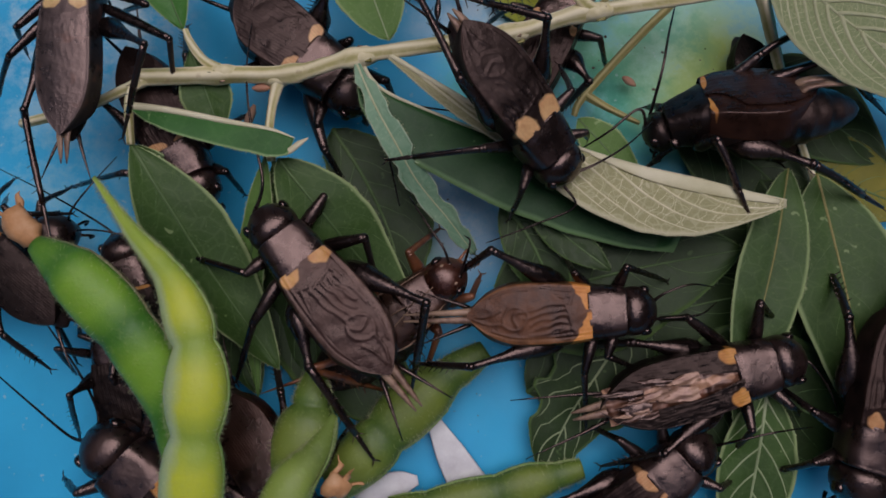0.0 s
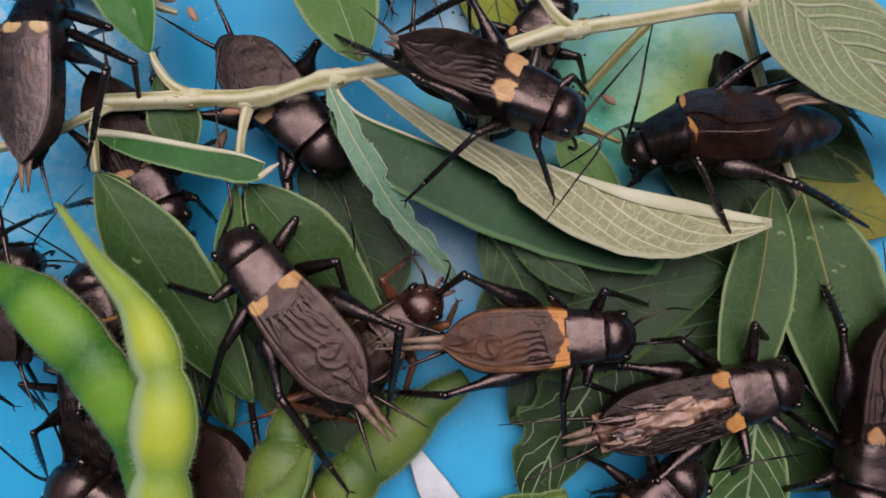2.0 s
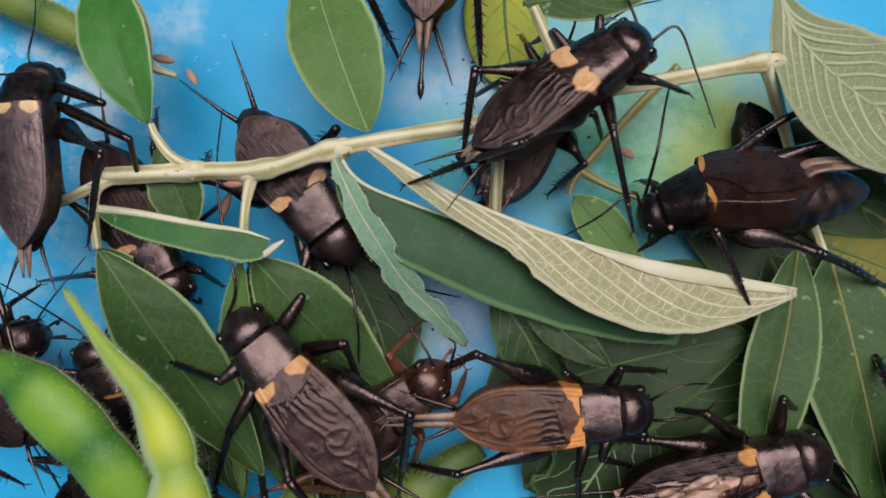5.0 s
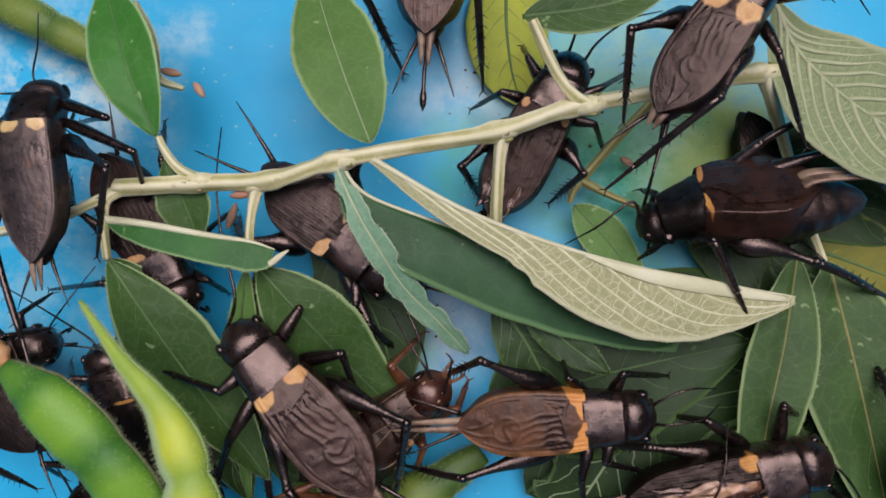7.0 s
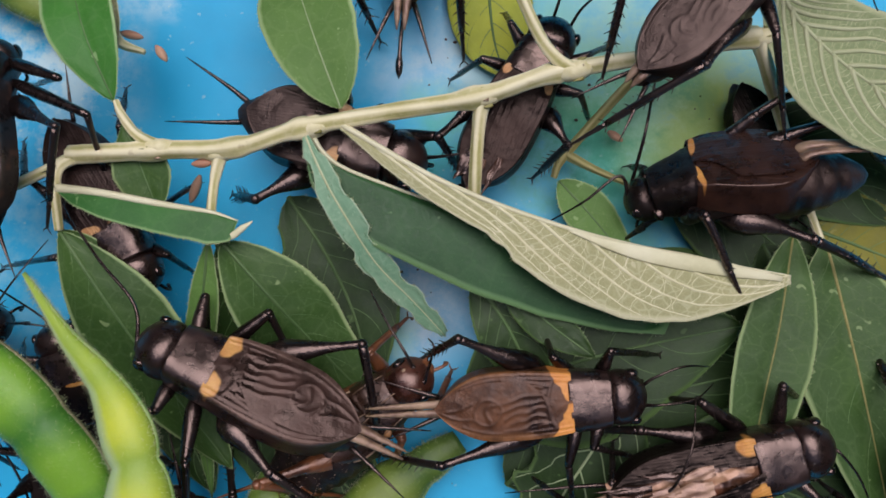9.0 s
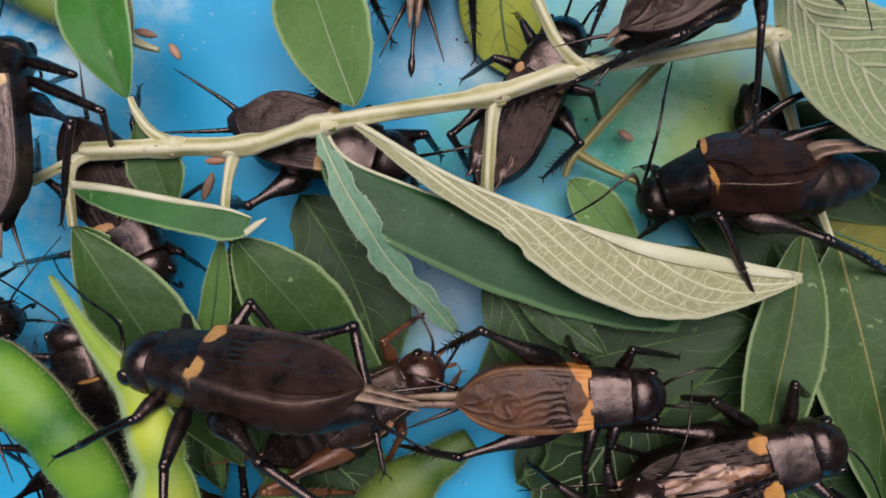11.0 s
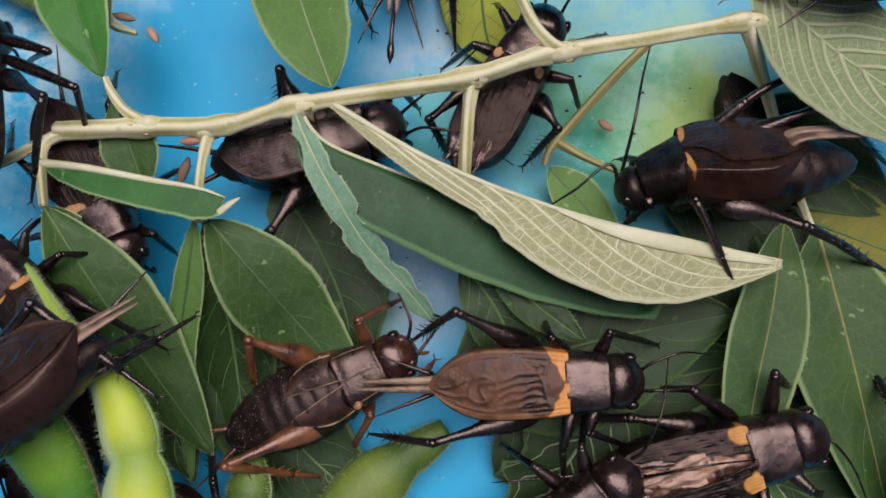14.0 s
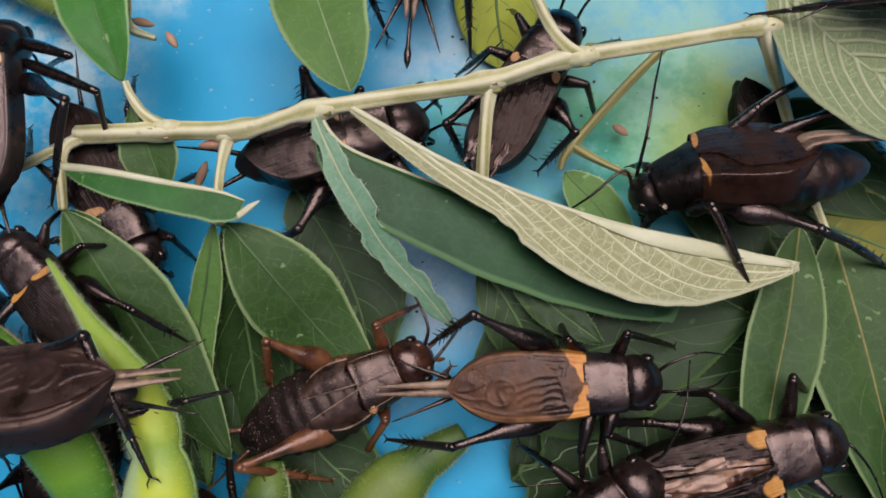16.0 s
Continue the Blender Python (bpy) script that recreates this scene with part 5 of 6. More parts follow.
bud("small pinkish-brown dry flower bud", (-33.6, 26.6, 19.0), (-36.7, 26.4, 19.0), 0.7)


def sheath(label, points, widths):
    """A limp white strip."""
    base = Vector(points[0])
    line = curve([Vector(p) - base for p in points], 15)
    bm = bmesh.new()
    tube(bm, line, widths, 12, 0, 0.08)
    ob = thing("white_strip", stand(*base), label, "strip")
    part("strip", bm, PAPER, ob)


sheath("white papery strip lying on the blue tray", [(-8.3, -27.4, 2.0), (-5.0, -33.6, 2.5), (-1.1, -40.4, 2.0)], [1.0, 2.6, 3.6])
sheath("translucent white strip lying on the tray", [(-20.3, -43.3, 2.0), (-14.4, -39.4, 2.5), (-10.5, -38.5, 2.0)], [2.5, 2.6, 0.8])

def droppings():
    """Dark crumbs strewn over the tray floor."""
    rng = random.Random(21)
    bm = bmesh.new()
    for x, y, spread, count in ((36, 40, 12, 9), (20, 36, 10, 7), (-8, 8, 6, 14), (2, 46, 8, 5), (-70, 45, 14, 6), (0, -30, 8, 4)):
        for _ in range(count):
            r = rng.choice((0.1, 0.12, 0.16, 0.26))
            ball(bm, (rng.gauss(x, spread * 0.5), rng.gauss(y, spread * 0.5), r * 0.5), (r * rng.uniform(0.8, 1.6), r, r * 0.7), 4, 6)
    data = bpy.data.meshes.new("droppings")
    for v in bm.verts:
        v.co *= MM
    bm.to_mesh(data)
    bm.free()
    data.materials.append(BROWN)
    tagged(new("droppings", data), "small dark crumbs strewn over the blue tray", "crumbs", kind="stuff")


droppings()

# ---- the crickets ----
CAST = {}


def enter(key, head, tail, label, **extra):
    CAST[key] = cricket(head, tail, label, **extra)


enter("edge", (-63.1, 50.2, 25.0), (-63.7, 19.1, 24.0), "black cricket with cream wing spots at the stem's cut end", relief=0.08, male=True, wing=WING_SLATE, cap=INK, tails=4.5, size=0.9, span=1.24, belly=1.2, bow=54, mark=(0.7, 3.8, 1.5), legs={
    "front_right": ((-51.5, 37.6, 26.0), (-60.0, 40.0, 17.0)), "middle_right": ((-47.7, 32.1, 26.0), (-50.1, 24.0, 15.0)), "hind_right": ((-49.5, 29.4, 31.0), (-55.5, 17.8, 23.0)),
    "hind_left": ((-69.6, 21.0, 26.0), (-64.1, 1.4, 27.0)), "front_left": ((-72.7, 34.9, 24.0), (-75.4, 33.6, 16.0)), "middle_left": ((-73.6, 30.2, 24.0), (-81.5, 24.7, 14.0))}, feelers={"left": [(-68.7, 43.5, 24.0), (-73.9, 45.6, 22.0)], "right": [(-63.3, 45.1, 24.0), (-63.6, 51.3, 22.0), (-64.4, 57.3, 20.0)]})
enter("under", (-45.1, 7.8, 14.0), (-58.2, 34.2, 15.0), "dark brown cricket below the stem, half hidden", male=False, wing=WING_DIM, tails=0, mark=(0.6, 4.2, 1.0), legs={
    "front_left": ((-41.7, 13.6, 15.0), (-41.2, 11.5, 6.0)), "front_right": ((-58.9, 13.5, 15.0), (-73.5, 13.0, 4.0))}, feelers={"left": [(-44.0, 4.7, 12.0), (-45.9, 1.4, 6.0)], "right": []})
enter("crawler", (-8.1, 28.2, 11.0), (-40.6, 39.1, 13.0), "black cricket with bent damaged wings under the stem", size=1.2, span=0.68, belly=0.76, relief=0.45, male=False, wing=WING_PALE, tails=0, torn=0.03, cerci=9, plump=1.12, mark=(1.4, 4.2, 1.2), legs={
    "hind_left": ((-20.1, 43.4, 16.0), (-23.7, 39.2, 9.0)), "hind_right": ((-33.5, 23.4, 14.0), (-39.6, 25.5, 5.0)), "front_left": ((-6.0, 32.6, 13.0), (-4.1, 31.1, 4.0)), "middle_right": ((-12.4, 18.5, 10.0), (-8.1, 14.7, 3.0)),
    "middle_left": ((-14.3, 37.2, 13.0), (-15.3, 35.6, 5.0))})
enter("climber", (24.2, 37.2, 27.0), (-7.9, 28.6, 25.0), "black male cricket with pale ochre wing spots climbing the stem", relief=0.45, size=1.0, wing=WING_PALE, tails=2, mark=(0.5, 4.2, 2.6), legs={
    "hind_left": ((-2.1, 39.7, 31.0), (-9.2, 32.9, 22.0)), "front_right": ((19.4, 28.4, 27.0), (25.2, 28.0, 19.0)), "middle_right": ((11.4, 25.0, 26.0), (8.4, 14.1, 17.0)),
    "hind_right": ((0.5, 24.7, 29.0), (-17.2, 26.9, 20.0))}, feelers={"left": [(21.7, 42.3, 27.0), (21.7, 48.7, 26.0), (21.4, 57.7, 22.0)], "right": [(26.1, 35.4, 27.0), (26.6, 29.7, 24.0), (26.7, 22.1, 20.0)]})
enter("behind", (18.9, 49.3, 12.0), (3.4, 22.6, 12.0), "dark brown cricket behind the stem with frayed wings", male=False, wing=WING_DIM, tails=0, mark=(2.6, 4.0, 1.2), torn=0.03, ribbons=3, legs={
    "middle_left": ((6.2, 43.1, 12.0), (1.2, 42.8, 3.0)), "hind_left": ((-0.8, 30.7, 14.0), (2.8, 26.0, 4.0)), "hind_right": ((18.6, 28.9, 14.0), (14.2, 25.8, 4.0)),
    "front_right": ((22.4, 43.5, 11.0), (28.2, 48.1, 3.0)), "middle_right": ((21.1, 37.5, 11.0), (23.7, 34.7, 3.0))})
enter("resting", (22.4, 22.0, 12.0), (60.6, 24.5, 15.0), "black cricket with reddish wings and straw tail tips", male=False, wing=WING_RED, tails=11, span=0.75, mark=(0.9, 3.9, 0.5), roll=38, plump=1.25, belly=1.02, bow=38, slim=0.93, taper=0.72, cap=INK, relief=0.8, cerci=0, legs={
    "front_left": ((32.6, 18.6, 12.0), (28.8, 15.8, 6.0)), "middle_left": ((36.8, 17.4, 19.0), (42.0, 6.9, 16.0)), "hind_left": ((53.1, 13.8, 16.0), (67.9, 8.0, 8.0)),
    "hind_right": ((56.4, 31.0, 18.0), (69.5, 24.8, 8.0)), "middle_right": ((46.0, 32.6, 15.0), (53.4, 36.6, 17.0)), "front_right": ((31.0, 26.0, 8.0), (30.0, 27.5, 3.0))},
    feelers={"left": [(26.4, 24.3, 13.0), (21.0, 20.7, 12.0), (16.0, 18.2, 8.0)], "right": [(29.9, 30.1, 14.0), (31.8, 37.6, 13.0), (34.3, 44.8, 10.0)]})
enter("big_male", (-37.1, 7.4, 20.0), (-15.4, -19.3, 19.0), "large grey-brown male cricket with ochre wing spots", wing=WING_GREY, plump=1.22, relief=0.7, slim=0.94, tails=6, mark=(1.0, 3.9, 1.5), legs={
    "hind_right": ((-10.1, -8.8, 24.0), (-11.9, -21.5, 12.0)), "hind_left": ((-28.1, -18.1, 18.0), (-18.5, -32.6, 10.0)), "middle_right": ((-19.5, 1.6, 22.0), (-17.7, -4.8, 12.0)),
    "front_right": ((-26.2, 8.8, 19.0), (-28.7, 2.6, 11.0)), "front_left": ((-38.2, -3.5, 18.0), (-48.7, 0.2, 13.0)), "middle_left": ((-37.2, -11.1, 16.0), (-41.0, -19.9, 8.0))},
    feelers={"left": [(-35.4, 10.3, 22.0), (-37.4, 18.9, 22.0), (-38.7, 28.5, 21.0), (-38.5, 38.2, 19.0)], "right": []})
enter("middle", (29.4, -8.1, 17.0), (-1.0, -8.8, 16.0), "brown male cricket with broad orange wing band", wing=WING_BROWN, relief=0.7, tails=10, mark=(0.02, 5.2, 3.4), legs={
    "hind_left": ((2.7, 1.2, 22.0), (-3.7, -2.3, 9.0)), "hind_right": ((-0.5, -16.7, 18.0), (-9.9, -16.5, 9.0)), "middle_right": ((17.8, -17.9, 14.0), (18.9, -27.3, 7.0)),
    "front_right": ((21.4, -15.4, 15.0), (28.7, -18.2, 9.0)), "front_left": ((23.8, -1.5, 20.0), (32.8, -3.0, 9.0)), "middle_left": ((15.9, -2.1, 18.0), (15.6, 1.6, 9.0))},
    feelers={"left": [(30.2, -5.5, 18.0), (34.2, -4.2, 18.0), (38.4, -4.5, 16.0)], "right": [(30.8, -9.4, 18.0), (35.8, -8.9, 17.0), (39.1, -7.0, 15.0)]})
enter("young", (-2.1, -3.2, 11.0), (-32.3, -17.4, 9.0), "reddish-brown wingless young cricket", wingless=True, shell=BLACK, shin=RUST, cap=UMBER, face=RUST, brow=MAROON, bow=0, taper=0.86, thigh=RUST, plump=1.4, belly=0.95, legs={
    "hind_left": ((-26.6, -2.3, 16.0), (-28.4, -10.4, 5.0)), "hind_right": ((-29.4, -19.7, 17.0), (-18.8, -22.9, 6.0)), "front_left": ((-11.3, 0.4, 13.0), (-5.6, 3.9, 5.0)),
    "middle_left": ((-17.1, -4.9, 12.0), (-21.6, -6.6, 6.0)), "middle_right": ((-9.7, -13.6, 11.0), (-14.0, -20.0, 3.0)), "front_right": ((-3.0, -9.1, 11.0), (-0.5, -5.9, 6.0))},
    feelers={"left": [(-3.6, 0.4, 13.0), (-5.8, 5.1, 12.0), (-8.4, 9.6, 10.0)], "right": [(-0.3, -1.7, 12.0), (0.9, 0.3, 12.0), (-0.3, 1.2, 11.0)]})
enter("torn", (55.6, -16.2, 13.0), (23.5, -24.3, 12.0), "black cricket with torn wings and orange spots", male=False, wing=WING_BLACK, tails=4, torn=0.05, cerci=14, ribbons=8, gap=1.7, span=1.1, relief=0.6, mark=(1.8, 4.2, 2.1), legs={
    "front_left": ((47.5, -7.9, 15.0), (54.2, -11.7, 6.0)), "middle_left": ((36.0, -10.1, 14.0), (32.6, -10.3, 7.0))},
    feelers={"left": [], "right": [(55.2, -17.4, 14.0), (58.5, -21.5, 13.0), (61.9, -28.2, 10.0)]})
enter("lower", (37.7, -29.6, 12.0), (13.9, -50.6, 9.0), "dark cricket with a cream wing band", male=False, wing=WING_DIM, tails=0, mark=(0.3, 4.3, 1.5))
enter("right_edge", (59.0, -40.9, 14.0), (69.7, -7.2, 14.0), "dusky cricket with two ochre spots", wing=WING_DIM, tails=2, mark=(1.2, 3.4, 1.6))
enter("corner", (-63.6, -28.4, 14.0), (-35.0, -54.0, 9.0), "black cricket with ochre spots beside the pods", wing=WING_BLACK, tails=0, feelers={"left": [(-67.4, -29.5, 12.0), (-74.4, -25.1, 10.0), (-84.8, -18.8, 6.0)], "right": [(-63.0, -24.9, 12.0), (-67.5, -19.6, 9.0), (-75.3, -11.0, 6.0)]})
enter("hidden", (-61.0, 4.1, 12.0), (-51.7, -22.3, 10.0), "black cricket behind the bean pods", male=False, wing=WING_BLACK, relief=0.3, tails=0, mark=(0.4, 4.2, 0.45), feelers={"left": [(-62.4, 4.6, 12.0), (-72.4, 10.2, 10.0), (-84.9, 16.1, 6.0)], "right": []})
enter("far_left", (-67.2, 4.8, 14.0), (-92.5, -5.8, 12.0), "black cricket beside the dried pod end", male=False, wing=WING_BLACK, tails=0, legs={"middle_right": ((-70.8, -9.6, 12.0), (-71.0, -17.9, 3.0))})
enter("below_pod", (-63.5, -8.5, 9.0), (-58.6, -32.5, 7.0), "black cricket half hidden under the green pod", male=False, wing=WING_BLACK, tails=0, mark=(0, 0, 0), size=0.8, legs={
    "hind_left": ((-66.0, -22.8, 15.0), (-69.7, -31.3, 3.0)), "middle_left": ((-70.0, -15.5, 12.0), (-71.0, -20.0, 3.0))}, feelers={"left": [], "right": []})
enter("bottom", (-26.5, -48.0, 11.0), (-42.4, -22.2, 11.0), "dark brown cricket beside the lime pod", male=False, wing=WING_RED, tails=0, mark=(0, 0, 0), relief=0.3)
enter("top_edge", (-2.8, 86.5, 13.0), (-5.9, 52.0, 13.0), "brown cricket with a long ovipositor over the tray floor", male=False, wing=WING_RED, tails=4, needle=10, mark=(0, 0, 0), legs={
    "hind_left": ((-16.0, 59.8, 16.0), (-10.9, 50.1, 3.0)), "hind_right": ((2.6, 59.0, 16.0), (3.2, 46.5, 3.0))})
enter("shaded", (54.5, 19.0, 4.0), (48.0, 38.0, 4.5), "black cricket in the shade below the stem", size=0.8, male=False, wing=WING_BLACK, tails=0, cerci=0, skip=("hind_left", "hind_right", "middle_right"), mark=(0, 0, 0))
enter("newcomer", (-61.4, 13.4, 22.0), (-43.8, -5.6, 21.0), "black cricket with a cream wing band on the pods", male=False, wing=WING_BLACK, relief=0.3, tails=0, mark=(0.5, 4.2, 0.8))


# ---- movement ----
def crawl(key, rows):
    ob, size = CAST[key]
    walk(ob, [(t, set_down(head, tail, size, *roll)) for t, head, tail, *roll in rows])


def stride(key, spans, turns=()):
    """Swings the legs fore and aft by turns while the cricket walks; turns adds slow turns of single legs."""
    ob, _ = CAST[key]
    limbs = [c for c in ob.children if "_leg" in c.name]
    for n, limb in enumerate(limbs):
        hip = limb.matrix_basis.translation.copy()
        rows = [(0.0, 0.0)]
        for start, end in spans:
            steps = int((end - start) / 0.25)
            rows.append((start, 0.0))
            rows += [(start + (end - start) * k / steps, (11 if (k + n + n // 2) % 2 else -11)) for k in range(1, steps)]
            rows.append((end, 0.0))
        rows.append((16.0, 0.0))
        rows = [r for i, r in enumerate(rows) if i == 0 or r[0] > rows[i - 1][0] + 0.05]
        slow = [r for name, side, r in turns if limb.name.startswith(name) and hip.y * side > 0]
        if slow:
            rows = sorted(rows + [(t, 0.0) for t, _ in slow[0] if all(abs(t - q[0]) > 0.05 for q in rows)])
            rows = [(t, a + float(np.interp(t, [q[0] for q in slow[0]], [q[1] for q in slow[0]]))) for t, a in rows]
        walk(limb, [(t, Matrix.Translation(hip) @ pose(0, 0, 0, 0, 0, a)) for t, a in rows])


def nudge(ob, rows):
    """Small shoves by the crickets that walk over a thing: time, and millimetres in x and y."""
    home = ob.matrix_basis.copy()
    walk(ob, [(t, Matrix.Translation((x * MM, y * MM, 0)) @ home) for t, x, y in rows])


def raise_head(key, rows):
    """Tips a cricket's head about its neck: time, and degrees upwards."""
    ob, size = CAST[key]
    skull = next(c for c in ob.children if c.name.startswith("head"))
    neck = Matrix.Translation(Vector((8.8, 0, 4.2)) * size * MM)
    walk(skull, [(t, neck @ pose(0, 0, 0, 0, -a, 0) @ neck.inverted()) for t, a in rows])


def motions():
    raise_head("young", [(0, 32), (3.5, 18), (6.3, 34), (9.2, 34), (11.3, 6), (16, 0)])
    nudge(lime_pod, [(0, 0, 0), (3.5, 0.3, 0.8), (7, 1.8, 0.3), (9, 1.5, 0.2), (12, 4.0, -1.5), (14, 4.4, -2.4), (16, 4.4, -1.4)])
    for ob in (green_pod, dry_end):
        nudge(ob, [(0, 0, 0), (3.5, -0.5, 1.3), (7, -1.0, 0.9), (9, -1.7, 2.4), (12, -1.7, 1.2), (16, -1.7, 1.2)])
    stride("climber", [(1.0, 2.0), (2.6, 3.8), (4.4, 6.6), (12.4, 14.2)])
    stride("big_male", [(7.0, 8.0), (10.5, 13.4), (15.0, 15.8)], turns=[("hind_leg", 1, [(0, 0), (9.0, 0), (11.3, -20), (12.0, -14), (12.6, 20), (13.2, 27), (16, 27)]), ("hind_leg", -1, [(0, 0), (9.0, 0), (11.3, -4), (12.4, -18), (16, -24)])])
    stride("crawler", [(2.0, 3.5), (4.5, 8.5), (12.0, 13.4)])
    stride("newcomer", [(12.6, 13.6)])
    stride("young", [], turns=[("hind_leg", -1, [(0, -20), (9.2, -20), (11.4, 0), (16, 0)])])
    crawl("climber", [
        (0, (14.1, 10.7, 22.0), (-3.3, 30.8, 33.0), -8),
        (1, (16.4, 14.2, 22.0), (-3.9, 31.9, 31.0), -10),
        (1.5, (20.3, 18.4, 27.0), (-8.1, 34.6, 26.0), -13),
        (2, (20.3, 21.0, 27.0), (-9.6, 34.3, 26.0), -14),
        (2.5, (20.5, 24.8, 27.0), (-10.1, 34.9, 26.0), -15),
        (3, (22.9, 28.2, 27.0), (-9.2, 35.6, 26.0), -16),
        (3.5, (24.2, 37.3, 27.0), (-7.8, 28.9, 26.0), -17),
        (4, (18.8, 44.0, 27.0), (-10.0, 26.1, 26.0), -19),
        (4.2, (20.9, 44.3, 27.0), (-8.6, 26.4, 26.0), -19),
        (6.3, (41.6, 52.7, 29.0), (16.9, 31.8, 27.0), -14),
        (6.5, (44.5, 53.6, 29.0), (21.3, 33.2, 27.0), -14),
        (7, (45.8, 59.0, 29.0), (27.1, 34.0, 27.0), -13),
        (8, (47.5, 59.2, 29.0), (29.4, 35.8, 27.0), -11),
        (9, (47.5, 54.9, 29.0), (27.3, 35.9, 27.0), -10),
        (11.5, (47.7, 54.2, 28.0), (23.5, 42.7, 26.0), -16),
        (12, (48.7, 53.5, 28.0), (24.7, 43.9, 26.0), -16),
        (12.5, (50.2, 54.7, 28.0), (25.6, 43.2, 26.0), -15),
        (13.5, (71.8, 57.3, 27.0), (49.1, 46.6, 25.0), -14),
        (14.5, (83.8, 49.2, 27.0), (57.5, 46.0, 25.0), -14),
        (16, (83.4, 49.5, 27.0), (56.8, 46.3, 25.0), -14),
    ])
    crawl("big_male", [
        (0, (-35.6, 7.3, 20.0), (-14.1, -19.0, 19.0), 6),
        (1.5, (-35.7, 7.8, 20.0), (-14.6, -18.5, 19.0), 6),
        (3.5, (-35.9, 8.1, 20.0), (-14.5, -18.6, 19.0), 6),
        (7, (-37.1, 7.4, 20.0), (-15.4, -19.3, 19.0), 9),
        (7.5, (-41.5, 5.5, 21.0), (-13.4, -13.8, 20.0), 18),
        (8, (-43.5, 3.7, 22.0), (-12.9, -11.6, 20.0), 24),
        (9, (-43.0, 2.0, 23.0), (-12.8, -12.6, 20.0), 26),
        (11.3, (-43.5, -1.4, 30.0), (-12.1, -6.1, 36.0), 50),
        (11.8, (-49.0, -3.5, 32.0), (-17.5, -5.0, 36.0), 56),
        (12, (-47.6, -5.8, 33.0), (-19.0, -3.4, 31.0), 56),
        (12.3, (-55.4, -3.0, 34.0), (-25.6, -1.0, 32.0), 50),
        (12.5, (-59.5, -3.0, 35.0), (-29.4, 0.3, 34.0), 42),
        (13, (-63.3, -4.4, 36.0), (-33.5, -2.1, 35.0), 34),
        (13.6, (-67.0, -8.2, 37.0), (-39.0, -3.4, 36.0), 34),
        (14, (-65.1, -19.3, 37.0), (-43.1, -4.1, 36.0), 34),
        (14.5, (-68.0, -20.6, 37.0), (-45.4, -5.0, 36.0), 34),
        (15, (-68.0, -18.2, 37.0), (-43.5, -4.4, 36.0), 34),
        (15.5, (-68.2, -14.9, 37.0), (-42.4, -5.3, 36.0), 34),
        (16, (-69.6, -11.7, 37.0), (-41.5, -7.9, 36.0), 30),
    ])
    crawl("crawler", [
        (0, (-17.4, 24.8, 11.0), (-47.4, 48.6, 13.0)),
        (1, (-18.3, 25.2, 11.0), (-48.2, 49.4, 13.0)),
        (1.5, (-18.6, 23.8, 11.0), (-48.2, 47.8, 13.0)),
        (2, (-18.0, 18.2, 11.0), (-43.3, 46.1, 13.0)),
        (2.5, (-20.2, 17.4, 11.0), (-39.7, 47.6, 13.0)),
        (3, (-22.2, 15.7, 11.0), (-39.1, 48.0, 13.0)),
        (3.5, (-21.9, 15.3, 11.0), (-37.9, 48.5, 13.0)),
        (4.2, (-19.1, 15.7, 11.0), (-40.1, 45.0, 13.0)),
        (6.3, (-16.9, 9.1, 11.0), (-34.8, 40.0, 13.0)),
        (6.5, (-17.2, 7.6, 11.0), (-34.4, 39.5, 13.0)),
        (7, (-10.2, 11.4, 11.0), (-37.4, 35.7, 13.0)),
        (7.5, (-8.7, 18.1, 11.0), (-38.9, 37.7, 13.0)),
        (8, (-3.8, 19.8, 11.0), (-34.8, 35.4, 13.0)),
        (8.5, (-4.3, 25.8, 11.0), (-37.0, 36.9, 13.0)),
        (9, (-3.3, 26.6, 11.0), (-35.8, 37.5, 13.0)),
        (11.5, (-6.9, 26.5, 11.0), (-40.2, 35.6, 13.0)),
        (12.5, (-6.4, 26.1, 11.0), (-39.3, 35.9, 13.0)),
        (13, (-5.1, 29.8, 11.0), (-39.0, 27.2, 13.0)),
        (13.6, (-5.3, 31.0, 11.0), (-38.3, 24.0, 13.0)),
        (16, (-4.1, 32.2, 11.0), (-37.3, 24.4, 13.0)),
    ])
    crawl("edge", [
        (0, (-63.1, 50.2, 25.0), (-63.7, 19.1, 24.0)),
        (4, (-63.3, 50.2, 25.0), (-63.7, 19.1, 24.0)),
        (6.5, (-65.2, 49.4, 25.0), (-63.9, 18.4, 24.0)),
        (16, (-65.2, 49.4, 25.0), (-63.9, 18.4, 24.0)),
    ])
    crawl("resting", [
        (0, (22.3, 21.9, 12.0), (62.4, 25.1, 15.0), 38),
        (7, (22.4, 22.0, 12.0), (60.6, 24.5, 15.0), 38),
        (11.5, (23.4, 21.7, 12.0), (60.1, 24.1, 15.0), 38),
        (16, (22.7, 20.8, 12.0), (59.7, 24.0, 15.0), 38),
    ])
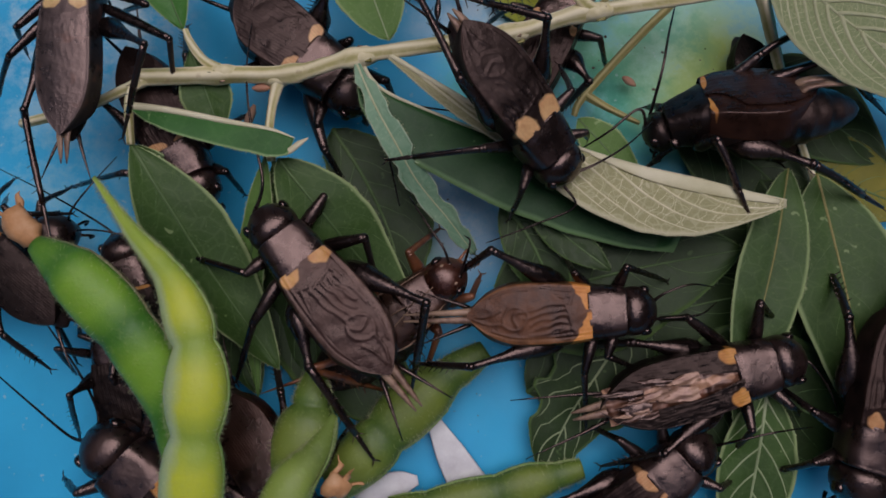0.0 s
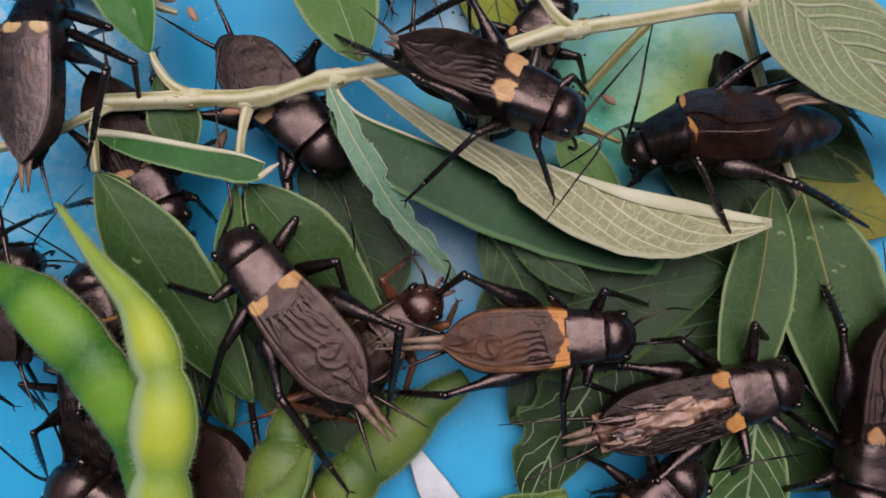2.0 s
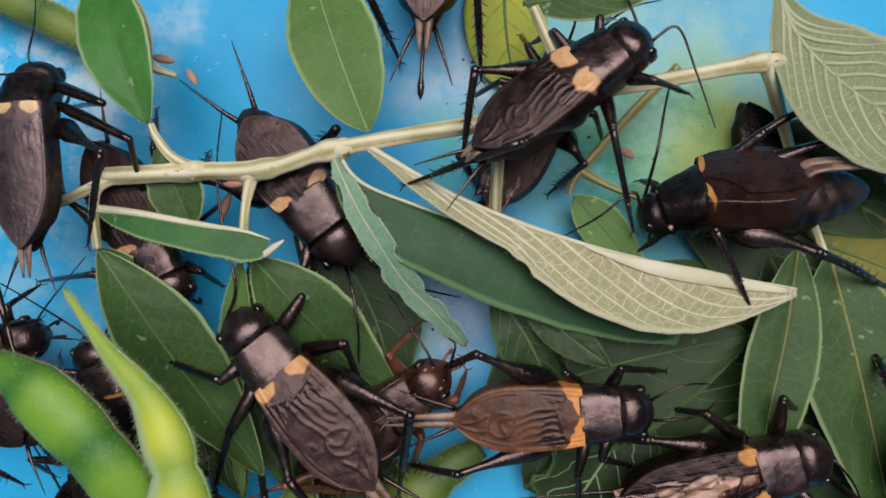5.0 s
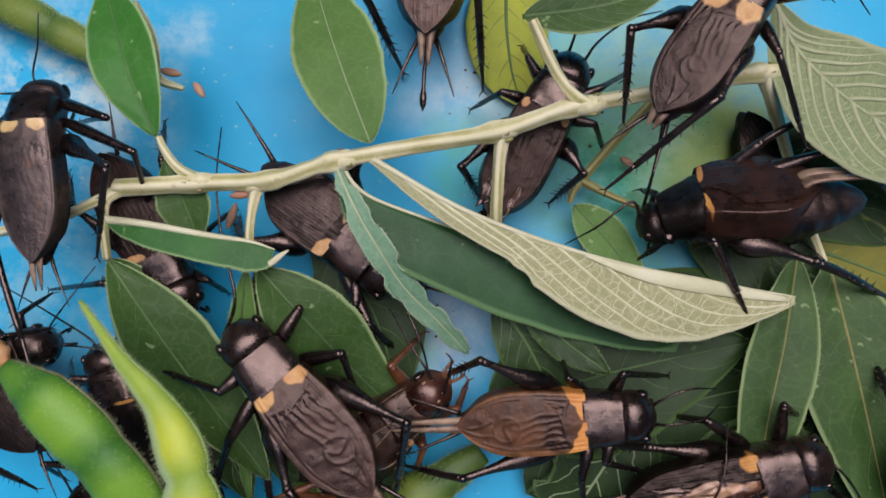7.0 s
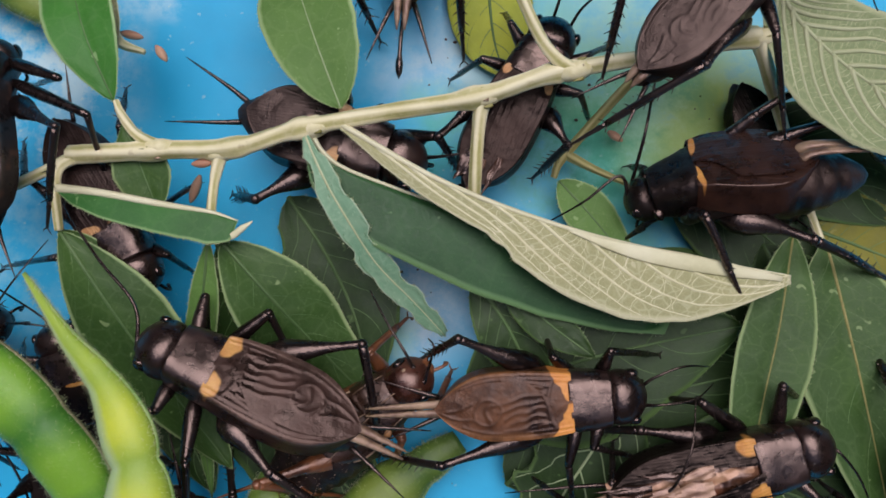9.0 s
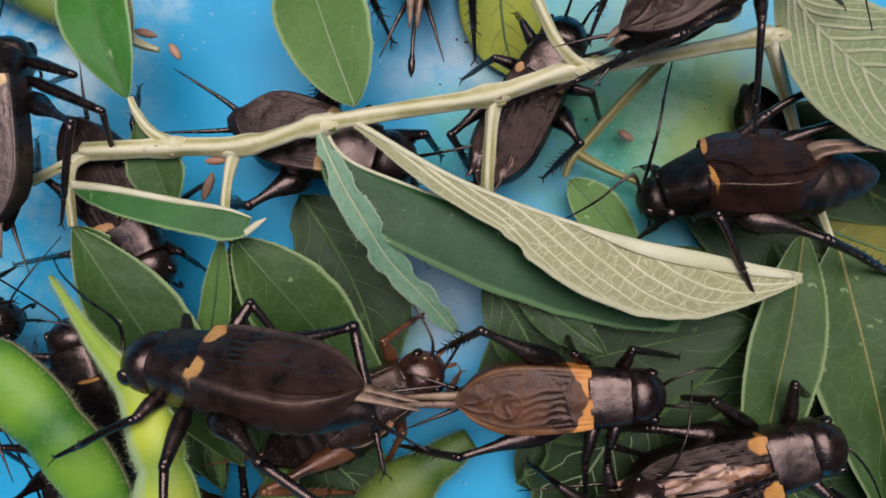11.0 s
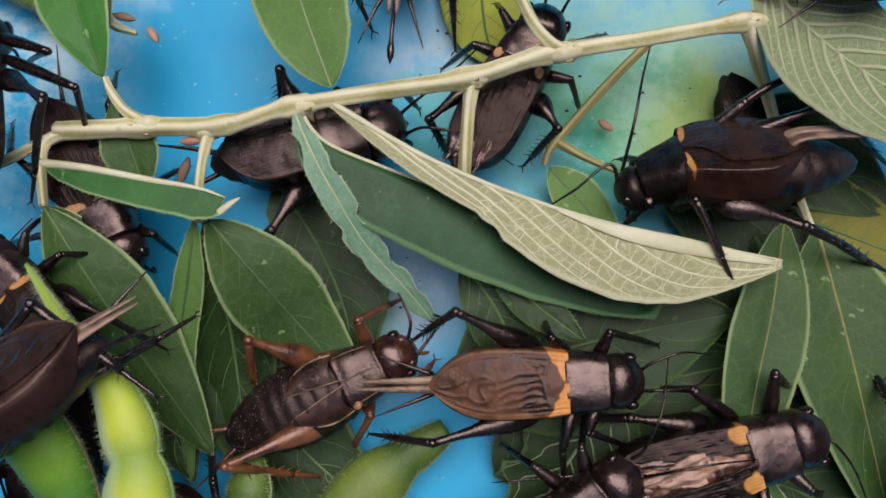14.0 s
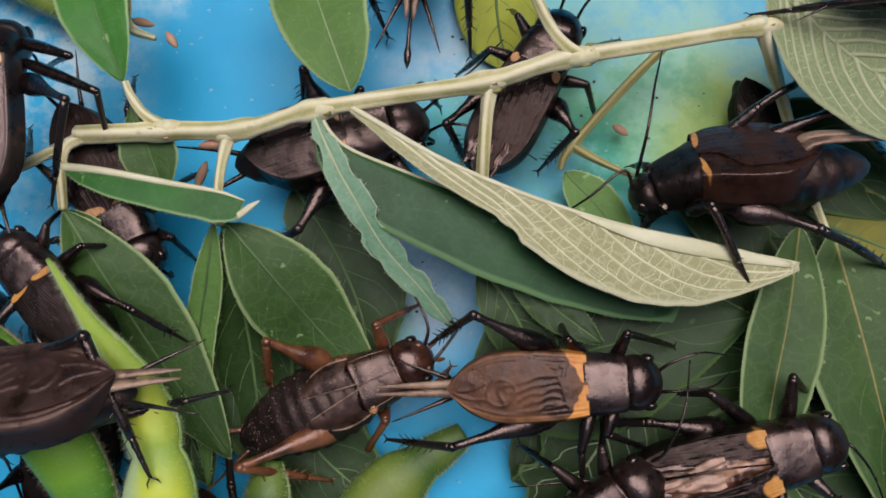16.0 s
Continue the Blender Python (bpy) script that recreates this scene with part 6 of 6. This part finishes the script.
    crawl("middle", [
        (0, (28.8, -9.3, 17.0), (-2.5, -10.3, 16.0)),
        (3.5, (27.5, -9.2, 17.0), (-3.2, -9.9, 16.0)),
        (7, (28.6, -8.7, 17.0), (-2.8, -9.6, 16.0)),
        (9, (28.8, -8.0, 17.0), (-1.9, -9.5, 16.0)),
        (11.5, (30.1, -8.5, 17.0), (-1.2, -8.6, 16.0)),
        (16, (29.4, -8.1, 17.0), (-1.0, -8.8, 16.0)),
    ])
    crawl("torn", [
        (0, (54.1, -16.2, 13.0), (20.3, -25.0, 12.0)),
        (3.5, (54.6, -16.5, 13.0), (22.9, -24.0, 12.0)),
        (7, (55.6, -16.2, 13.0), (23.5, -24.3, 12.0)),
        (9, (55.3, -15.7, 13.0), (25.1, -23.4, 12.0)),
        (16, (54.8, -16.4, 13.0), (25.1, -23.8, 12.0)),
    ])
    crawl("young", [
        (0, (-2.1, -1.2, 11.0), (-27.4, -21.8, 9.0)),
        (7, (-3.2, -2.3, 11.0), (-29.0, -23.0, 9.0)),
        (9.2, (-2.0, -3.2, 11.0), (-28.4, -23.2, 9.0)),
        (11.5, (-1.4, -2.6, 11.0), (-32.6, -19.0, 9.0)),
        (12.5, (-1.0, -2.1, 11.0), (-33.4, -18.3, 9.0)),
        (16, (-2.1, -3.2, 11.0), (-33.3, -17.1, 9.0)),
    ])
    crawl("lower", [
        (0, (37.7, -29.6, 12.0), (13.9, -50.6, 9.0)),
        (4, (37.6, -29.0, 12.0), (14.3, -48.6, 9.0)),
        (11.5, (27.6, -22.1, 15.0), (6.0, -40.3, 11.0)),
        (16, (27.1, -21.4, 15.0), (5.6, -38.5, 11.0)),
    ])
    crawl("right_edge", [
        (0, (59.0, -40.9, 14.0), (69.7, -7.2, 14.0)),
        (2, (60.9, -38.7, 14.0), (70.2, -6.2, 14.0)),
        (3, (65.2, -37.2, 14.0), (73.3, -7.3, 14.0)),
        (16, (68.4, -45.0, 14.0), (74.9, -15.6, 14.0)),
    ])
    crawl("newcomer", [
        (0, (-82.6, 7.4, 22.0), (-64.8, -11.4, 21.0)),
        (12.5, (-82.6, 7.4, 22.0), (-64.8, -11.4, 21.0)),
        (13.6, (-63.1, 12.2, 22.0), (-46.4, -6.4, 21.0)),
        (14.5, (-64.6, 10.8, 22.0), (-47.0, -8.0, 21.0)),
        (16, (-63.9, 13.4, 22.0), (-46.3, -5.6, 21.0)),
    ])


motions()
